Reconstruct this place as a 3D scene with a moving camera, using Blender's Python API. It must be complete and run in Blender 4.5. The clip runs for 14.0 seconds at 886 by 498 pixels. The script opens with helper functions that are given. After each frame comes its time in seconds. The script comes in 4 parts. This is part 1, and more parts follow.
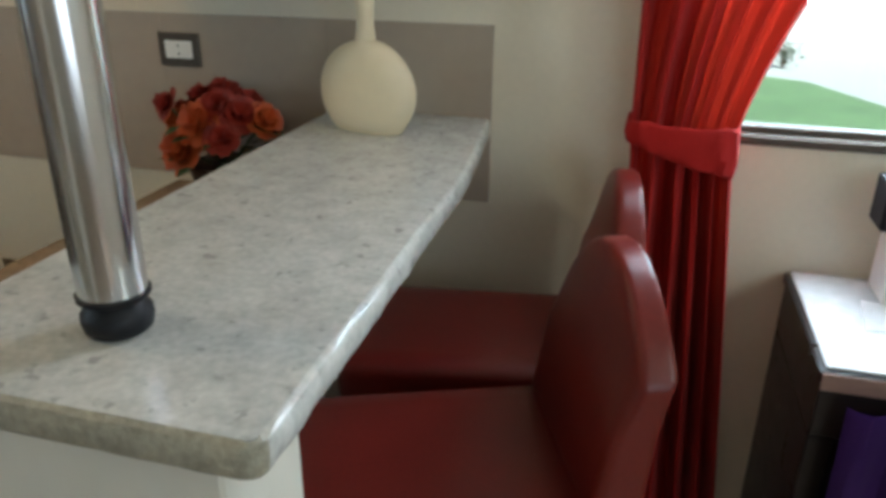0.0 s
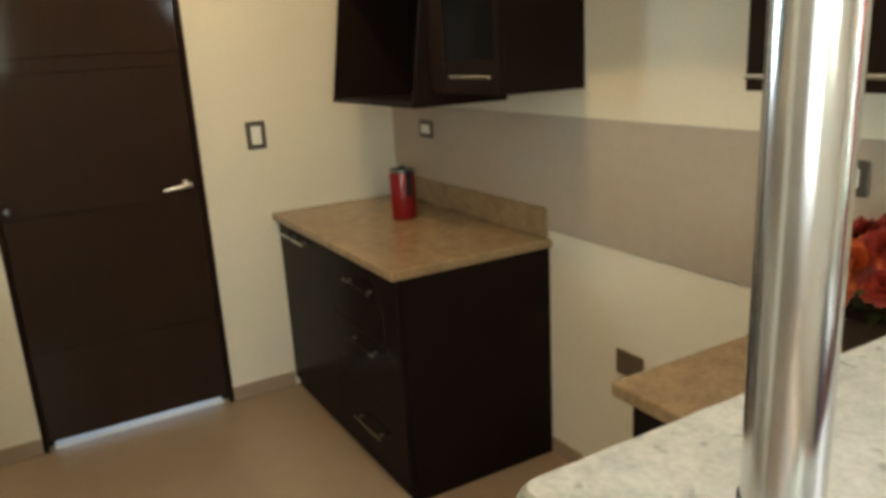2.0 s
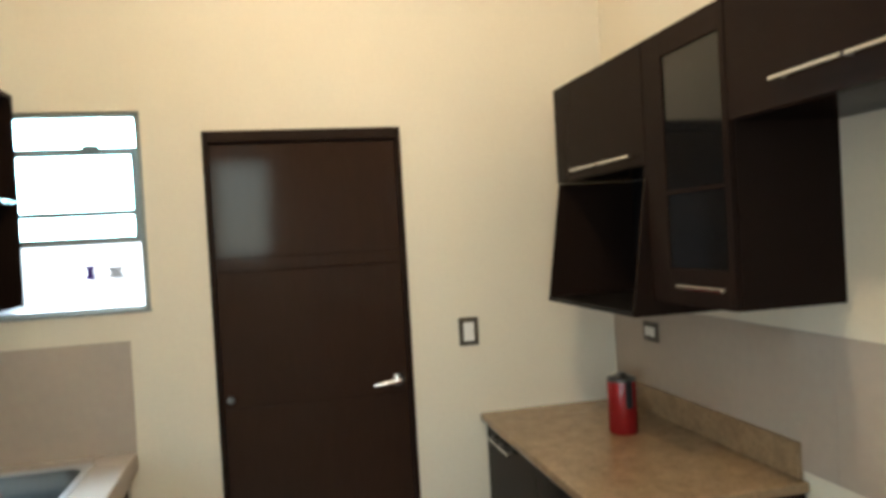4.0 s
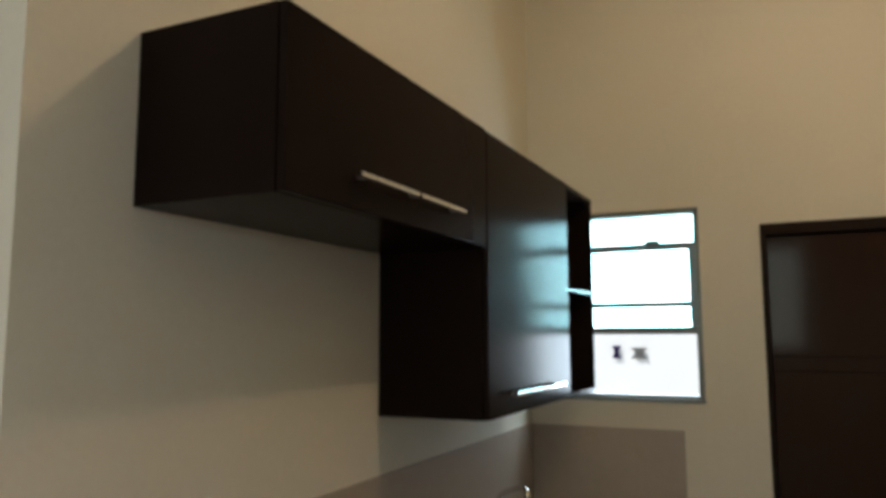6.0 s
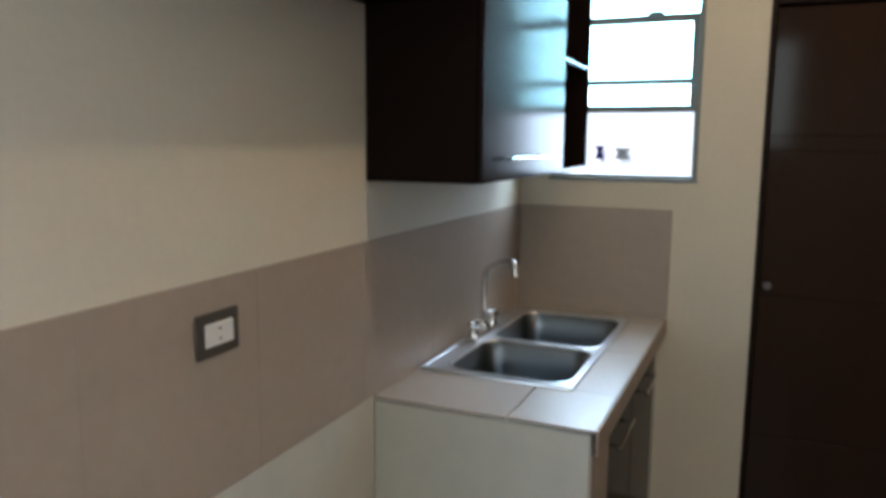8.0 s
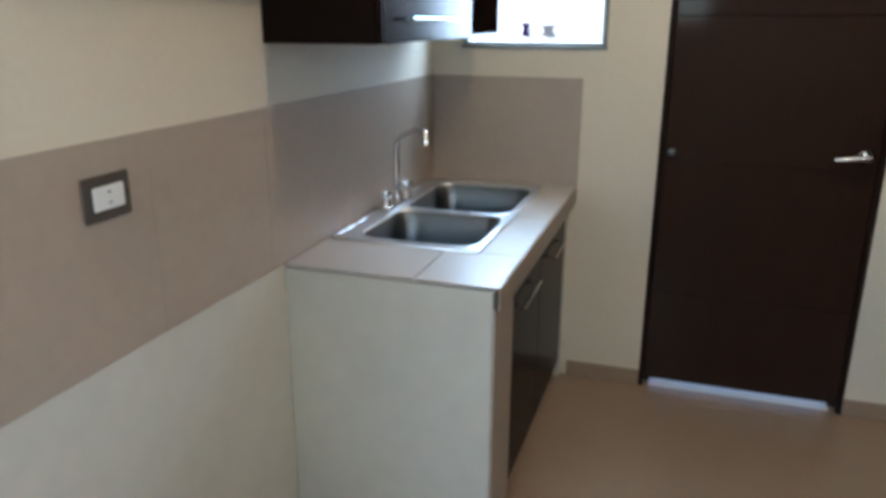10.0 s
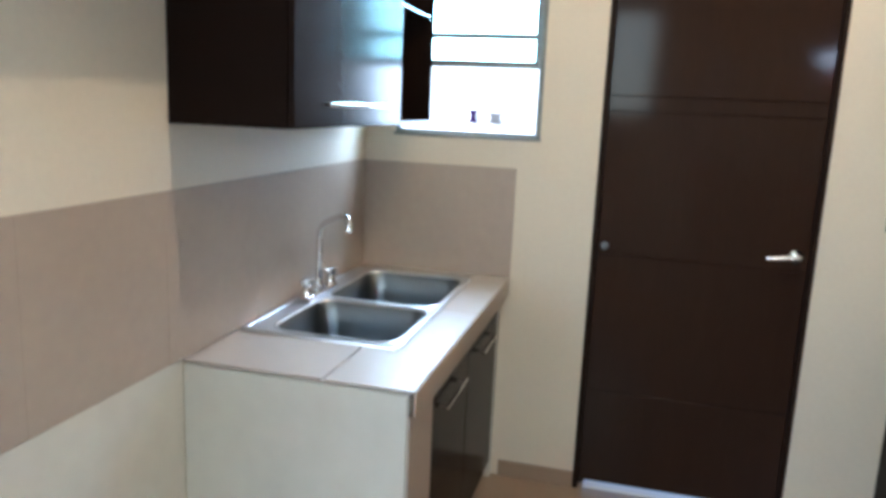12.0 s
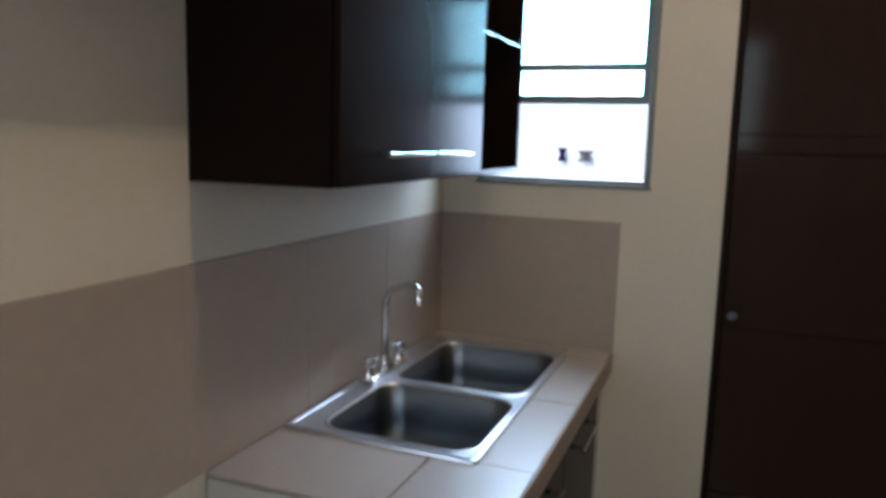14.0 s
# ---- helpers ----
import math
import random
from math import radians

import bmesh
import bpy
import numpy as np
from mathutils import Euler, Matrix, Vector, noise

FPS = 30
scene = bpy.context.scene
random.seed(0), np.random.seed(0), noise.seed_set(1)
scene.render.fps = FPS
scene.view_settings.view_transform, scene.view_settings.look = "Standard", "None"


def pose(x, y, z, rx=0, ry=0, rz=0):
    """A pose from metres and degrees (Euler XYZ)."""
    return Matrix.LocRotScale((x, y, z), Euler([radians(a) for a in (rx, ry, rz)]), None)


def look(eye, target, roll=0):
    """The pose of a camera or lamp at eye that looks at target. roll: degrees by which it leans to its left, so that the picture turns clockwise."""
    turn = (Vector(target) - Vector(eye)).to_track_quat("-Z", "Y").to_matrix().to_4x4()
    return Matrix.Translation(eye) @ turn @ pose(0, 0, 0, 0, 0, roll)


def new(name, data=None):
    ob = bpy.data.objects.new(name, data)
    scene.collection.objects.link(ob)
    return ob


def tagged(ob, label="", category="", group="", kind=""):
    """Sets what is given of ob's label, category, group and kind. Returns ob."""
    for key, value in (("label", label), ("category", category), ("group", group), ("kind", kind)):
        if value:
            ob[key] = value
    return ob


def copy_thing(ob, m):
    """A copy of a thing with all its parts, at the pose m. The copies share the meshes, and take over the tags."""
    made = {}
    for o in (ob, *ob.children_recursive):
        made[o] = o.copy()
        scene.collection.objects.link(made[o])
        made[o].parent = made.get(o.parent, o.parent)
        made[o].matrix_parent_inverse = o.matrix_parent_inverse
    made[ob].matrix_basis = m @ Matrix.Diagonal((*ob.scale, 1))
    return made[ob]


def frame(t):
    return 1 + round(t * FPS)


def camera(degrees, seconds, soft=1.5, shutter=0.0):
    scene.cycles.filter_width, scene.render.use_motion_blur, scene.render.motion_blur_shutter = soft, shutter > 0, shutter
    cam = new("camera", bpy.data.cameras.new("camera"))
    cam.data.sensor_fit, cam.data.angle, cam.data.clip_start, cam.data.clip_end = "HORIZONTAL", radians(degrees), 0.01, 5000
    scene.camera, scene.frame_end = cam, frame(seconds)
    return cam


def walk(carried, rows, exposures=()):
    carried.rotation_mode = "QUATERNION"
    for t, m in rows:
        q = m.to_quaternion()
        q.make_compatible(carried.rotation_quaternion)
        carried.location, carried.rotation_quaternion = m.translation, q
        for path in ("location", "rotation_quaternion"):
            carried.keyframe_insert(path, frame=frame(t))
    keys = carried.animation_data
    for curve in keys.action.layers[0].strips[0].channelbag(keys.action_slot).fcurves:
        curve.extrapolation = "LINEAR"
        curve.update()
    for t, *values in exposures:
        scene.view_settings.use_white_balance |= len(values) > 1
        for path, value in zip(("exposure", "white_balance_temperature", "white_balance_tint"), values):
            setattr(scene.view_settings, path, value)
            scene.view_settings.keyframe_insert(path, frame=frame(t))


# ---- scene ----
cam = camera(62.0, 14.0, soft=4.0)
PATH = [
    (0, (3.415, 1.018, 1.479), (2.931, 2.794, 0.697), 0.5),
    (0.5, (3.355, 0.989, 1.476), (2.528, 2.660, 0.752), 1.1),
    (1, (3.331, 0.987, 1.505), (2.152, 2.449, 0.819), -0.8),
    (1.5, (3.305, 1.032, 1.505), (1.817, 2.189, 0.834), -2.9),
    (2, (3.257, 1.063, 1.538), (1.577, 2.014, 1.016), -3.2),
    (4.5, (3.051, 1.221, 1.635), (1.062, 1.418, 1.714), -1.1),
    (5, (3.071, 1.182, 1.626), (1.087, 0.950, 1.724), -0.1),
    (5.5, (3.171, 1.152, 1.659), (1.274, 0.539, 1.825), -0.3),
    (6, (3.104, 1.042, 1.677), (1.307, 0.194, 1.907), -0.2),
    (6.5, (3.091, 1.035, 1.681), (1.300, 0.174, 1.907), -1.0),
    (7, (3.068, 0.998, 1.654), (1.236, 0.196, 1.688), -0.0),
    (7.5, (3.066, 1.002, 1.612), (1.242, 0.192, 1.481), 0.8),
    (8, (3.020, 0.974, 1.563), (1.209, 0.176, 1.270), 0.4),
    (8.5, (3.007, 0.959, 1.544), (1.215, 0.196, 1.088), 0.5),
    (9, (3.022, 0.974, 1.523), (1.231, 0.277, 0.969), 0.7),
    (11.5, (2.938, 1.130, 1.507), (1.063, 0.657, 0.998), 1.3),
    (12, (2.869, 1.090, 1.522), (0.968, 0.599, 1.142), 2.5),
    (12.5, (2.779, 0.998, 1.514), (0.855, 0.482, 1.336), 2.5),
    (13, (2.708, 0.918, 1.511), (0.789, 0.363, 1.409), 1.6),
    (13.5, (2.649, 0.917, 1.530), (0.735, 0.347, 1.416), 0.4),
    (14, (2.449, 0.968, 1.544), (0.606, 0.246, 1.253), 1.6),
]
EXPOSURES = [(0, 0.37, 5900, 8), (0.5, 0.64, 6300, 7), (1.0, 0.8, 6400, 7), (1.5, 0.95, 6500, 6), (2.0, 1.28, 6840, 6), (4.5, 1.37, 5760, 8),
             (5.5, 0.17, 6000, 9), (6.0, -0.11, 6200, 10), (6.5, 0.27, 6100, 11), (7.0, 0.46, 5870, 12), (7.5, 0.48, 5770, 14), (8.0, 0.42, 5620, 13),
             (8.5, 0.46, 5480, 12), (9.0, 0.50, 5280, 12), (11.5, 1.48, 5250, 12), (12.5, 1.32, 5250, 14), (13.0, 0.89, 5250, 15), (13.5, 0.64, 5160, 16),
             (14.0, 0.22, 5380, 17)]
walk(cam, [(t, look(eye, target, roll)) for t, eye, target, roll in PATH], EXPOSURES)

# ---- world, sun, large lights ----
world = bpy.data.worlds.new("world")
scene.world = world
world.use_nodes = True
wn = world.node_tree.nodes
sky = wn.new("ShaderNodeTexSky")
sky.sky_type = "NISHITA"
sky.sun_disc = False
sky.sun_elevation = radians(52)
sky.sun_rotation = radians(143)
sky.air_density = 1.0
wn["Background"].inputs["Strength"].default_value = 0.15
world.node_tree.links.new(sky.outputs[0], wn["Background"].inputs["Color"])

sun_data = bpy.data.lights.new("sun", "SUN")
sun_data.energy, sun_data.angle, sun_data.color = 5.0, radians(0.5), (1.0, 0.95, 0.87)
sun = new("sun", sun_data)
# from the south-east, above half way up
sun.matrix_world = look((6.0, -8.0, 12.85), (0, 0, 0))


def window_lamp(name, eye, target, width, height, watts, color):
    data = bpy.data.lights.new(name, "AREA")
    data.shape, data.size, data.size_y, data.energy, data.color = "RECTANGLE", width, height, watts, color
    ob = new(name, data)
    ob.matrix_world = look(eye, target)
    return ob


window_lamp("skylight_west", (-0.225, 0.42, 1.8), (1.8, 0.45, 1.37), 0.58, 0.78, 18.5, (0.76, 0.91, 1.0))
window_lamp("skylight_north", (3.82, 2.80, 1.7), (3.8, 1.6, 0.6), 0.58, 1.0, 40, (0.84, 0.93, 1.0))
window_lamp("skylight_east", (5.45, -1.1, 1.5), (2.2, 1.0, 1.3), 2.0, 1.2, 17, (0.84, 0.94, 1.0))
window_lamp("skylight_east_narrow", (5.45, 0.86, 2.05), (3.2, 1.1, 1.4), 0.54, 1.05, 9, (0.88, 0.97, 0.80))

# the warm bulb of the kitchen's ceiling light
bulb_data = bpy.data.lights.new("bulb", "POINT")
bulb_data.energy, bulb_data.shadow_soft_size, bulb_data.color = 19.0, 0.05, (1.0, 0.73, 0.43)
bulb = new("bulb", bulb_data)
bulb.location = (1.36, 1.41, 3.11)

# ---- materials ----


def material(name, color, rough=0.5, metal=0.0, spread=0.12, grain=40.0, coarse=3.0, bump=0.15, depth=0.002,
             stretch=(1, 1, 1), dark=None, spots=0.0, spot_scale=130, coat=0.0, sheen=0.0, spec=0.5, vary=0.12, coat_rough=0.12):
    """A principled material with colour variation at a coarse and a fine scale, and fine relief."""
    m = bpy.data.materials.new(name)
    m.use_nodes = True
    nt = m.node_tree
    n, l = nt.nodes, nt.links
    b = n["Principled BSDF"]
    co = n.new("ShaderNodeTexCoord")
    mp = n.new("ShaderNodeMapping")
    mp.inputs["Scale"].default_value = stretch
    geo = n.new("ShaderNodeNewGeometry")
    l.new(geo.outputs["Position"], mp.inputs["Vector"])
    big, fine = n.new("ShaderNodeTexNoise"), n.new("ShaderNodeTexNoise")
    big.inputs["Scale"].default_value, fine.inputs["Scale"].default_value = coarse, grain
    big.inputs["Detail"].default_value, fine.inputs["Detail"].default_value = 4, 6
    for t in (big, fine):
        l.new(mp.outputs[0], t.inputs["Vector"])
    add = n.new("ShaderNodeMath")
    add.operation = "ADD"
    l.new(big.outputs["Fac"], add.inputs[0])
    l.new(fine.outputs["Fac"], add.inputs[1])
    ramp = n.new("ShaderNodeMapRange")
    ramp.inputs["From Min"].default_value, ramp.inputs["From Max"].default_value = 0.5, 1.5
    l.new(add.outputs[0], ramp.inputs["Value"])
    mix = n.new("ShaderNodeMix")
    mix.data_type = "RGBA"
    low = dark or tuple(c * (1 - spread) for c in color)
    high = tuple(min(1.0, c * (1 + spread)) for c in color)
    mix.inputs[6].default_value, mix.inputs[7].default_value = (*low, 1), (*high, 1)
    l.new(ramp.outputs[0], mix.inputs[0])
    out = mix.outputs[2]
    if spots:
        vor = n.new("ShaderNodeTexNoise")
        vor.inputs["Scale"].default_value, vor.inputs["Detail"].default_value = spot_scale, 3
        l.new(mp.outputs[0], vor.inputs["Vector"])
        cut = n.new("ShaderNodeMapRange")
        cut.inputs["From Min"].default_value, cut.inputs["From Max"].default_value = 0.62, 0.70
        cut.inputs["To Max"].default_value = spots
        l.new(vor.outputs["Fac"], cut.inputs["Value"])
        mix2 = n.new("ShaderNodeMix")
        mix2.data_type = "RGBA"
        mix2.inputs[7].default_value = (*(c * 0.22 for c in color), 1)
        l.new(out, mix2.inputs[6])
        l.new(cut.outputs[0], mix2.inputs[0])
        out = mix2.outputs[2]
    l.new(out, b.inputs["Base Color"])
    rr = n.new("ShaderNodeMapRange")
    rr.inputs["From Min"].default_value, rr.inputs["From Max"].default_value = 0.3, 0.7
    rr.inputs["To Min"].default_value, rr.inputs["To Max"].default_value = max(0.02, rough * (1 - vary)), min(1.0, rough * (1 + vary))
    l.new(big.outputs["Fac"], rr.inputs["Value"])
    l.new(rr.outputs[0], b.inputs["Roughness"])
    b.inputs["Metallic"].default_value = metal
    b.inputs["Specular IOR Level"].default_value = spec
    b.inputs["Coat Weight"].default_value = coat
    b.inputs["Coat Roughness"].default_value = coat_rough
    b.inputs["Sheen Weight"].default_value = sheen
    if bump:
        bp = n.new("ShaderNodeBump")
        bp.inputs["Strength"].default_value, bp.inputs["Distance"].default_value = bump, depth
        l.new(fine.outputs["Fac"], bp.inputs["Height"])
        l.new(bp.outputs[0], b.inputs["Normal"])
    return m


PAINT = material("cream_wall_paint", (0.72, 0.655, 0.525), 0.75, spread=0.05, grain=60, coarse=1.2, bump=0.25)
MASONRY = material("grey_white_plaster", (0.60, 0.58, 0.50), 0.7, spread=0.07, grain=14, coarse=4, bump=0.12, depth=0.003)
CEIL = material("white_ceiling_paint", (0.78, 0.74, 0.66), 0.8, spread=0.04)
TILE = material("beige_brown_ceramic", (0.40, 0.326, 0.257), 0.42, spread=0.07, grain=30, coarse=4, bump=0.05, vary=0.05)
TOPTILE = material("glossy_beige_ceramic", (0.46, 0.40, 0.345), 0.42, spread=0.06, grain=30, coarse=4, bump=0.02, vary=0.05, spec=1.0, coat=1.0, coat_rough=0.38)
GROUT = material("grey_brown_grout", (0.39, 0.32, 0.255), 0.9, bump=0.4)
JOINT = material("pale_grout", (0.80, 0.77, 0.72), 0.6, bump=0.2)
FLOOR = material("tan_floor_ceramic", (0.315, 0.23, 0.158), 0.30, spread=0.07, grain=60, coarse=9, bump=0.03, vary=0.0)
WENGE = material("dark_wenge_laminate", (0.0145, 0.009, 0.007), 0.18, spread=0.06, grain=60, coarse=7, bump=0.0, spec=0.024, vary=0.02)
# interior board, blackened in its colour so that open recesses look deep in shade
WENGE_SHADED = material("shade_blackened_board", (0.006, 0.005, 0.005), 0.5, spread=0.3, bump=0.05, spec=0.2)
DOORWOOD = material("dark_brown_stained_wood", (0.030, 0.0165, 0.0115), 0.09, spread=0.12, grain=20, coarse=3, bump=0.02,
                    stretch=(1, 4, 0.5), spec=0.09, vary=0.02)
FRAMEWOOD = material("dark_brown_frame_wood", (0.020, 0.012, 0.009), 0.5, spread=0.2, bump=0.05, spec=0.05)
GRANITE = material("pale_grey_granite", (0.50, 0.50, 0.465), 0.21, spread=0.30, grain=95, coarse=26, bump=0.05, spots=0.4, spot_scale=44)
GRANITE_EDGE = material("rough_grey_granite_edge", (0.30, 0.28, 0.215), 0.55, spread=0.45, grain=120, coarse=40, bump=0.7, depth=0.004)
BROWNSTONE = material("honey_brown_granite", (0.28, 0.185, 0.10), 0.14, spread=0.3, grain=70, coarse=16, bump=0.03, spots=0.5)
CHROME = material("polished_chrome", (0.80, 0.80, 0.80), 0.10, 1.0, spread=0.04, bump=0.0)
# Bowl gloom and dark cabinet reflections are put into this steel's base colour.
DARKSTEEL = material("darkened_brushed_steel", (0.21, 0.225, 0.235), 0.30, 1.0, spread=0.05, grain=90, coarse=8, bump=0.0, vary=0.03)
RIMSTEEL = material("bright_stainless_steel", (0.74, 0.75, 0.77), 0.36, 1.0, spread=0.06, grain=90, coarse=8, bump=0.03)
POLESTEEL = material("dull_polished_steel", (0.60, 0.61, 0.63), 0.20, 1.0, spread=0.08, grain=30, coarse=6, bump=0.0, stretch=(3, 3, 0.2))
RUBBER = material("black_plastic", (0.010, 0.010, 0.012), 0.5, spread=0.2, spec=0.25)
PLATE = material("dark_brushed_plate", (0.085, 0.070, 0.054), 0.4, 0.3, spread=0.15)
BROWNPLATE = material("brown_metal_plate", (0.13, 0.090, 0.052), 0.5, 0.2, spread=0.2)
WHITE = material("white_plastic", (0.80, 0.79, 0.75), 0.35, spread=0.03)
ALU = material("grey_window_aluminium", (0.20, 0.215, 0.20), 0.5, 0.2, spread=0.1)
LEATHER = material("oxblood_leather", (0.122, 0.0115, 0.008), 0.33, spread=0.22, grain=150, coarse=7, bump=0.10, vary=0.05, spec=0.36)
CURTAIN = material("red_curtain_cloth", (0.36, 0.012, 0.010), 0.85, spread=0.25, grain=240, coarse=9, bump=0.3, sheen=0.03, spec=0.2)
REDTIN = material("red_glazed_tin", (0.22, 0.008, 0.010), 0.25, spread=0.12)
CERAMIC = material("cream_ceramic", (0.72, 0.62, 0.43), 0.6, spread=0.06, grain=30, bump=0.15)
TWIG = material("brown_dry_twig", (0.16, 0.10, 0.06), 0.9, spread=0.3)
BUD = material("tan_dry_bud", (0.33, 0.21, 0.11), 0.9, spread=0.4)
PETAL = material("rusty_dry_petal", (0.30, 0.13, 0.07), 0.9, spread=0.5, grain=60, coarse=20)
ORANGE = material("orange_petal", (0.45, 0.075, 0.013), 0.6, spread=0.35, grain=60, coarse=18)
REDPETAL = material("red_petal", (0.26, 0.019, 0.008), 0.6, spread=0.4, grain=60, coarse=18)
LEAF = material("dark_green_leaf", (0.03, 0.06, 0.015), 0.5, spread=0.4)
WICKER = material("dark_brown_wicker", (0.05, 0.026, 0.014), 0.7, spread=0.5, grain=140, bump=0.8)
TABLEWOOD = material("near_black_table_wood", (0.016, 0.012, 0.011), 0.3, spread=0.3, stretch=(0.6, 6, 6), bump=0.08, spec=0.25)
BANDWOOD = material("pinkish_brown_band", (0.22, 0.135, 0.11), 0.4, spread=0.25, stretch=(0.6, 6, 6), bump=0.05)
MARBLE = material("pale_glossy_tabletop", (0.52, 0.53, 0.53), 0.12, spread=0.18, grain=30, coarse=9, bump=0.0)
PURPLE = material("purple_cloth", (0.05, 0.012, 0.13), 0.8, spread=0.3, grain=200, bump=0.4)
PAPER = material("white_paper", (0.8, 0.8, 0.8), 0.7, spread=0.03)
THRESH = material("cream_stone", (0.88, 0.80, 0.66), 0.7, spread=0.05, grain=30, bump=0.2)
CONCRETE = material("pale_concrete", (0.55, 0.53, 0.48), 0.9, spread=0.12, grain=20, coarse=0.8, bump=0.4)
WHITEWASH = material("whitewashed_wall", (0.80, 0.80, 0.77), 0.9, spread=0.05, grain=30, coarse=1, bump=0.3)
GRASS = material("green_grass", (0.18, 0.28, 0.12), 0.9, spread=0.4, grain=60, coarse=3, bump=0.9, depth=0.02)
GREYCLOTH = material("grey_cloth", (0.30, 0.29, 0.27), 0.9, spread=0.3, grain=90)


def glass_material(name, color, rough=0.0):
    m = bpy.data.materials.new(name)
    m.use_nodes = True
    b = m.node_tree.nodes["Principled BSDF"]
    b.inputs["Base Color"].default_value = (*color, 1)
    b.inputs["Roughness"].default_value = rough
    b.inputs["Transmission Weight"].default_value = 1.0
    b.inputs["IOR"].default_value = 1.45
    return m


def let_light_through(m, color, share):
    """Thin cloth: a share of the light that falls on one face leaves by the other."""
    n, l = m.node_tree.nodes, m.node_tree.links
    back, mix = n.new("ShaderNodeBsdfTranslucent"), n.new("ShaderNodeMixShader")
    back.inputs["Color"].default_value = (*color, 1)
    mix.inputs["Fac"].default_value = share
    l.new(n["Principled BSDF"].outputs[0], mix.inputs[1])
    l.new(back.outputs[0], mix.inputs[2])
    l.new(mix.outputs[0], n["Material Output"].inputs["Surface"])


let_light_through(CURTAIN, (0.75, 0.045, 0.02), 0.09)
GLASS = glass_material("window_glass", (0.84, 0.98, 0.94))
TINTED = glass_material("greenish_louvre_glass", (0.60, 0.94, 0.91))
SHELFGLASS = glass_material("greenish_shelf_glass", (0.75, 0.95, 0.92), 0.05)
DARKGLASS = material("smoked_cabinet_glass", (0.006, 0.006, 0.006), 0.06, spread=0.1, bump=0.0, spec=0.35)

# ---- builders ----
ORIGIN = {}


def box(bm, x0, x1, y0, y1, z0, z1, bevel=0.0, seg=2):
    r = bmesh.ops.create_cube(bm, size=1.0, matrix=Matrix.Translation(((x0 + x1) / 2, (y0 + y1) / 2, (z0 + z1) / 2))
                              @ Matrix.Diagonal((x1 - x0, y1 - y0, z1 - z0, 1)))
    if bevel:
        es = {e for v in r["verts"] for e in v.link_edges}
        bmesh.ops.bevel(bm, geom=list(es), offset=bevel, segments=seg, affect="EDGES", profile=0.5)
    return bm


def boxed(*a, **k):
    return box(bmesh.new(), *a, **k)


def tube(bm, pts, r, sides=12, caps=True):
    """A round tube along a line of points; r may be one radius or one for each point."""
    pts = [Vector(p) for p in pts]
    rs = r if isinstance(r, (list, tuple)) else [r] * len(pts)
    rings, side = [], None
    for i, p in enumerate(pts):
        d = (pts[min(i + 1, len(pts) - 1)] - pts[max(i - 1, 0)]).normalized()
        if side is None:
            side = d.cross(Vector((0, 0, 1)))
            if side.length < 0.1:
                side = d.cross(Vector((0, 1, 0)))
        side = (side - d * side.dot(d)).normalized()
        up = d.cross(side)
        rings.append([bm.verts.new(p + rs[i] * (math.cos(a) * side + math.sin(a) * up))
                      for a in (2 * math.pi * k / sides for k in range(sides))])
    for a, b in zip(rings, rings[1:]):
        for k in range(sides):
            bm.faces.new((a[k], a[(k + 1) % sides], b[(k + 1) % sides], b[k]))
    if caps:
        bm.faces.new(rings[0][::-1])
        bm.faces.new(rings[-1])
    return bm


def lathe(bm, cx, cy, profile, sides=32):
    """A turned body round a vertical axis from (radius, height) pairs."""
    return tube(bm, [(cx, cy, z) for _, z in profile], [max(r, 0.0005) for r, _ in profile], sides)


def part(name, bm, mat, parent=None, label="", smooth=False):
    """Links a bmesh, given in the place's own metres, as one mesh under its thing or part."""
    bmesh.ops.recalc_face_normals(bm, faces=bm.faces)
    me = bpy.data.meshes.new(name)
    bm.to_mesh(me)
    bm.free()
    me.materials.append(mat)
    for p in me.polygons:
        p.use_smooth = smooth
    if smooth:
        me.set_sharp_from_angle(angle=radians(40))
    ob = new(name, me)
    if parent is not None:
        ob.parent = parent
        ORIGIN[ob] = ORIGIN[parent]
        me.transform(Matrix.Translation(-ORIGIN[parent]))
    else:
        ORIGIN[ob] = Vector((0, 0, 0))
    if label:
        ob["label"] = label
    return ob


def thing(name, at, label, category, group="", kind=""):
    ob = new(name)
    ob.location = at
    ob.empty_display_size = 0.1
    ORIGIN[ob] = Vector(at)
    return tagged(ob, label, category, group, kind)


def structure(name, bm, mat, label, category):
    return tagged(part(name, bm, mat), label, category, kind="structure")


def wall(name, axis, a0, a1, t0, t1, z0, z1, holes, label):
    """A wall along x or y, with thickness t0..t1 and openings (from, to, bottom, top) that go through it."""
    us = sorted({a0, a1, *(h[0] for h in holes), *(h[1] for h in holes)})
    bm = bmesh.new()
    for u, v in zip(us, us[1:]):
        cuts = [z0]
        for h in sorted(holes, key=lambda q: q[2]):
            if h[0] <= u and v <= h[1]:
                cuts += [h[2], h[3]]
        cuts.append(z1)
        for b, t in zip(cuts[::2], cuts[1::2]):
            if t - b > 1e-4:
                box(bm, *((u, v, t0, t1) if axis == "x" else (t0, t1, u, v)), b, t)
    bmesh.ops.remove_doubles(bm, verts=bm.verts, dist=1e-5)
    return structure(name, bm, PAINT, label, "wall")


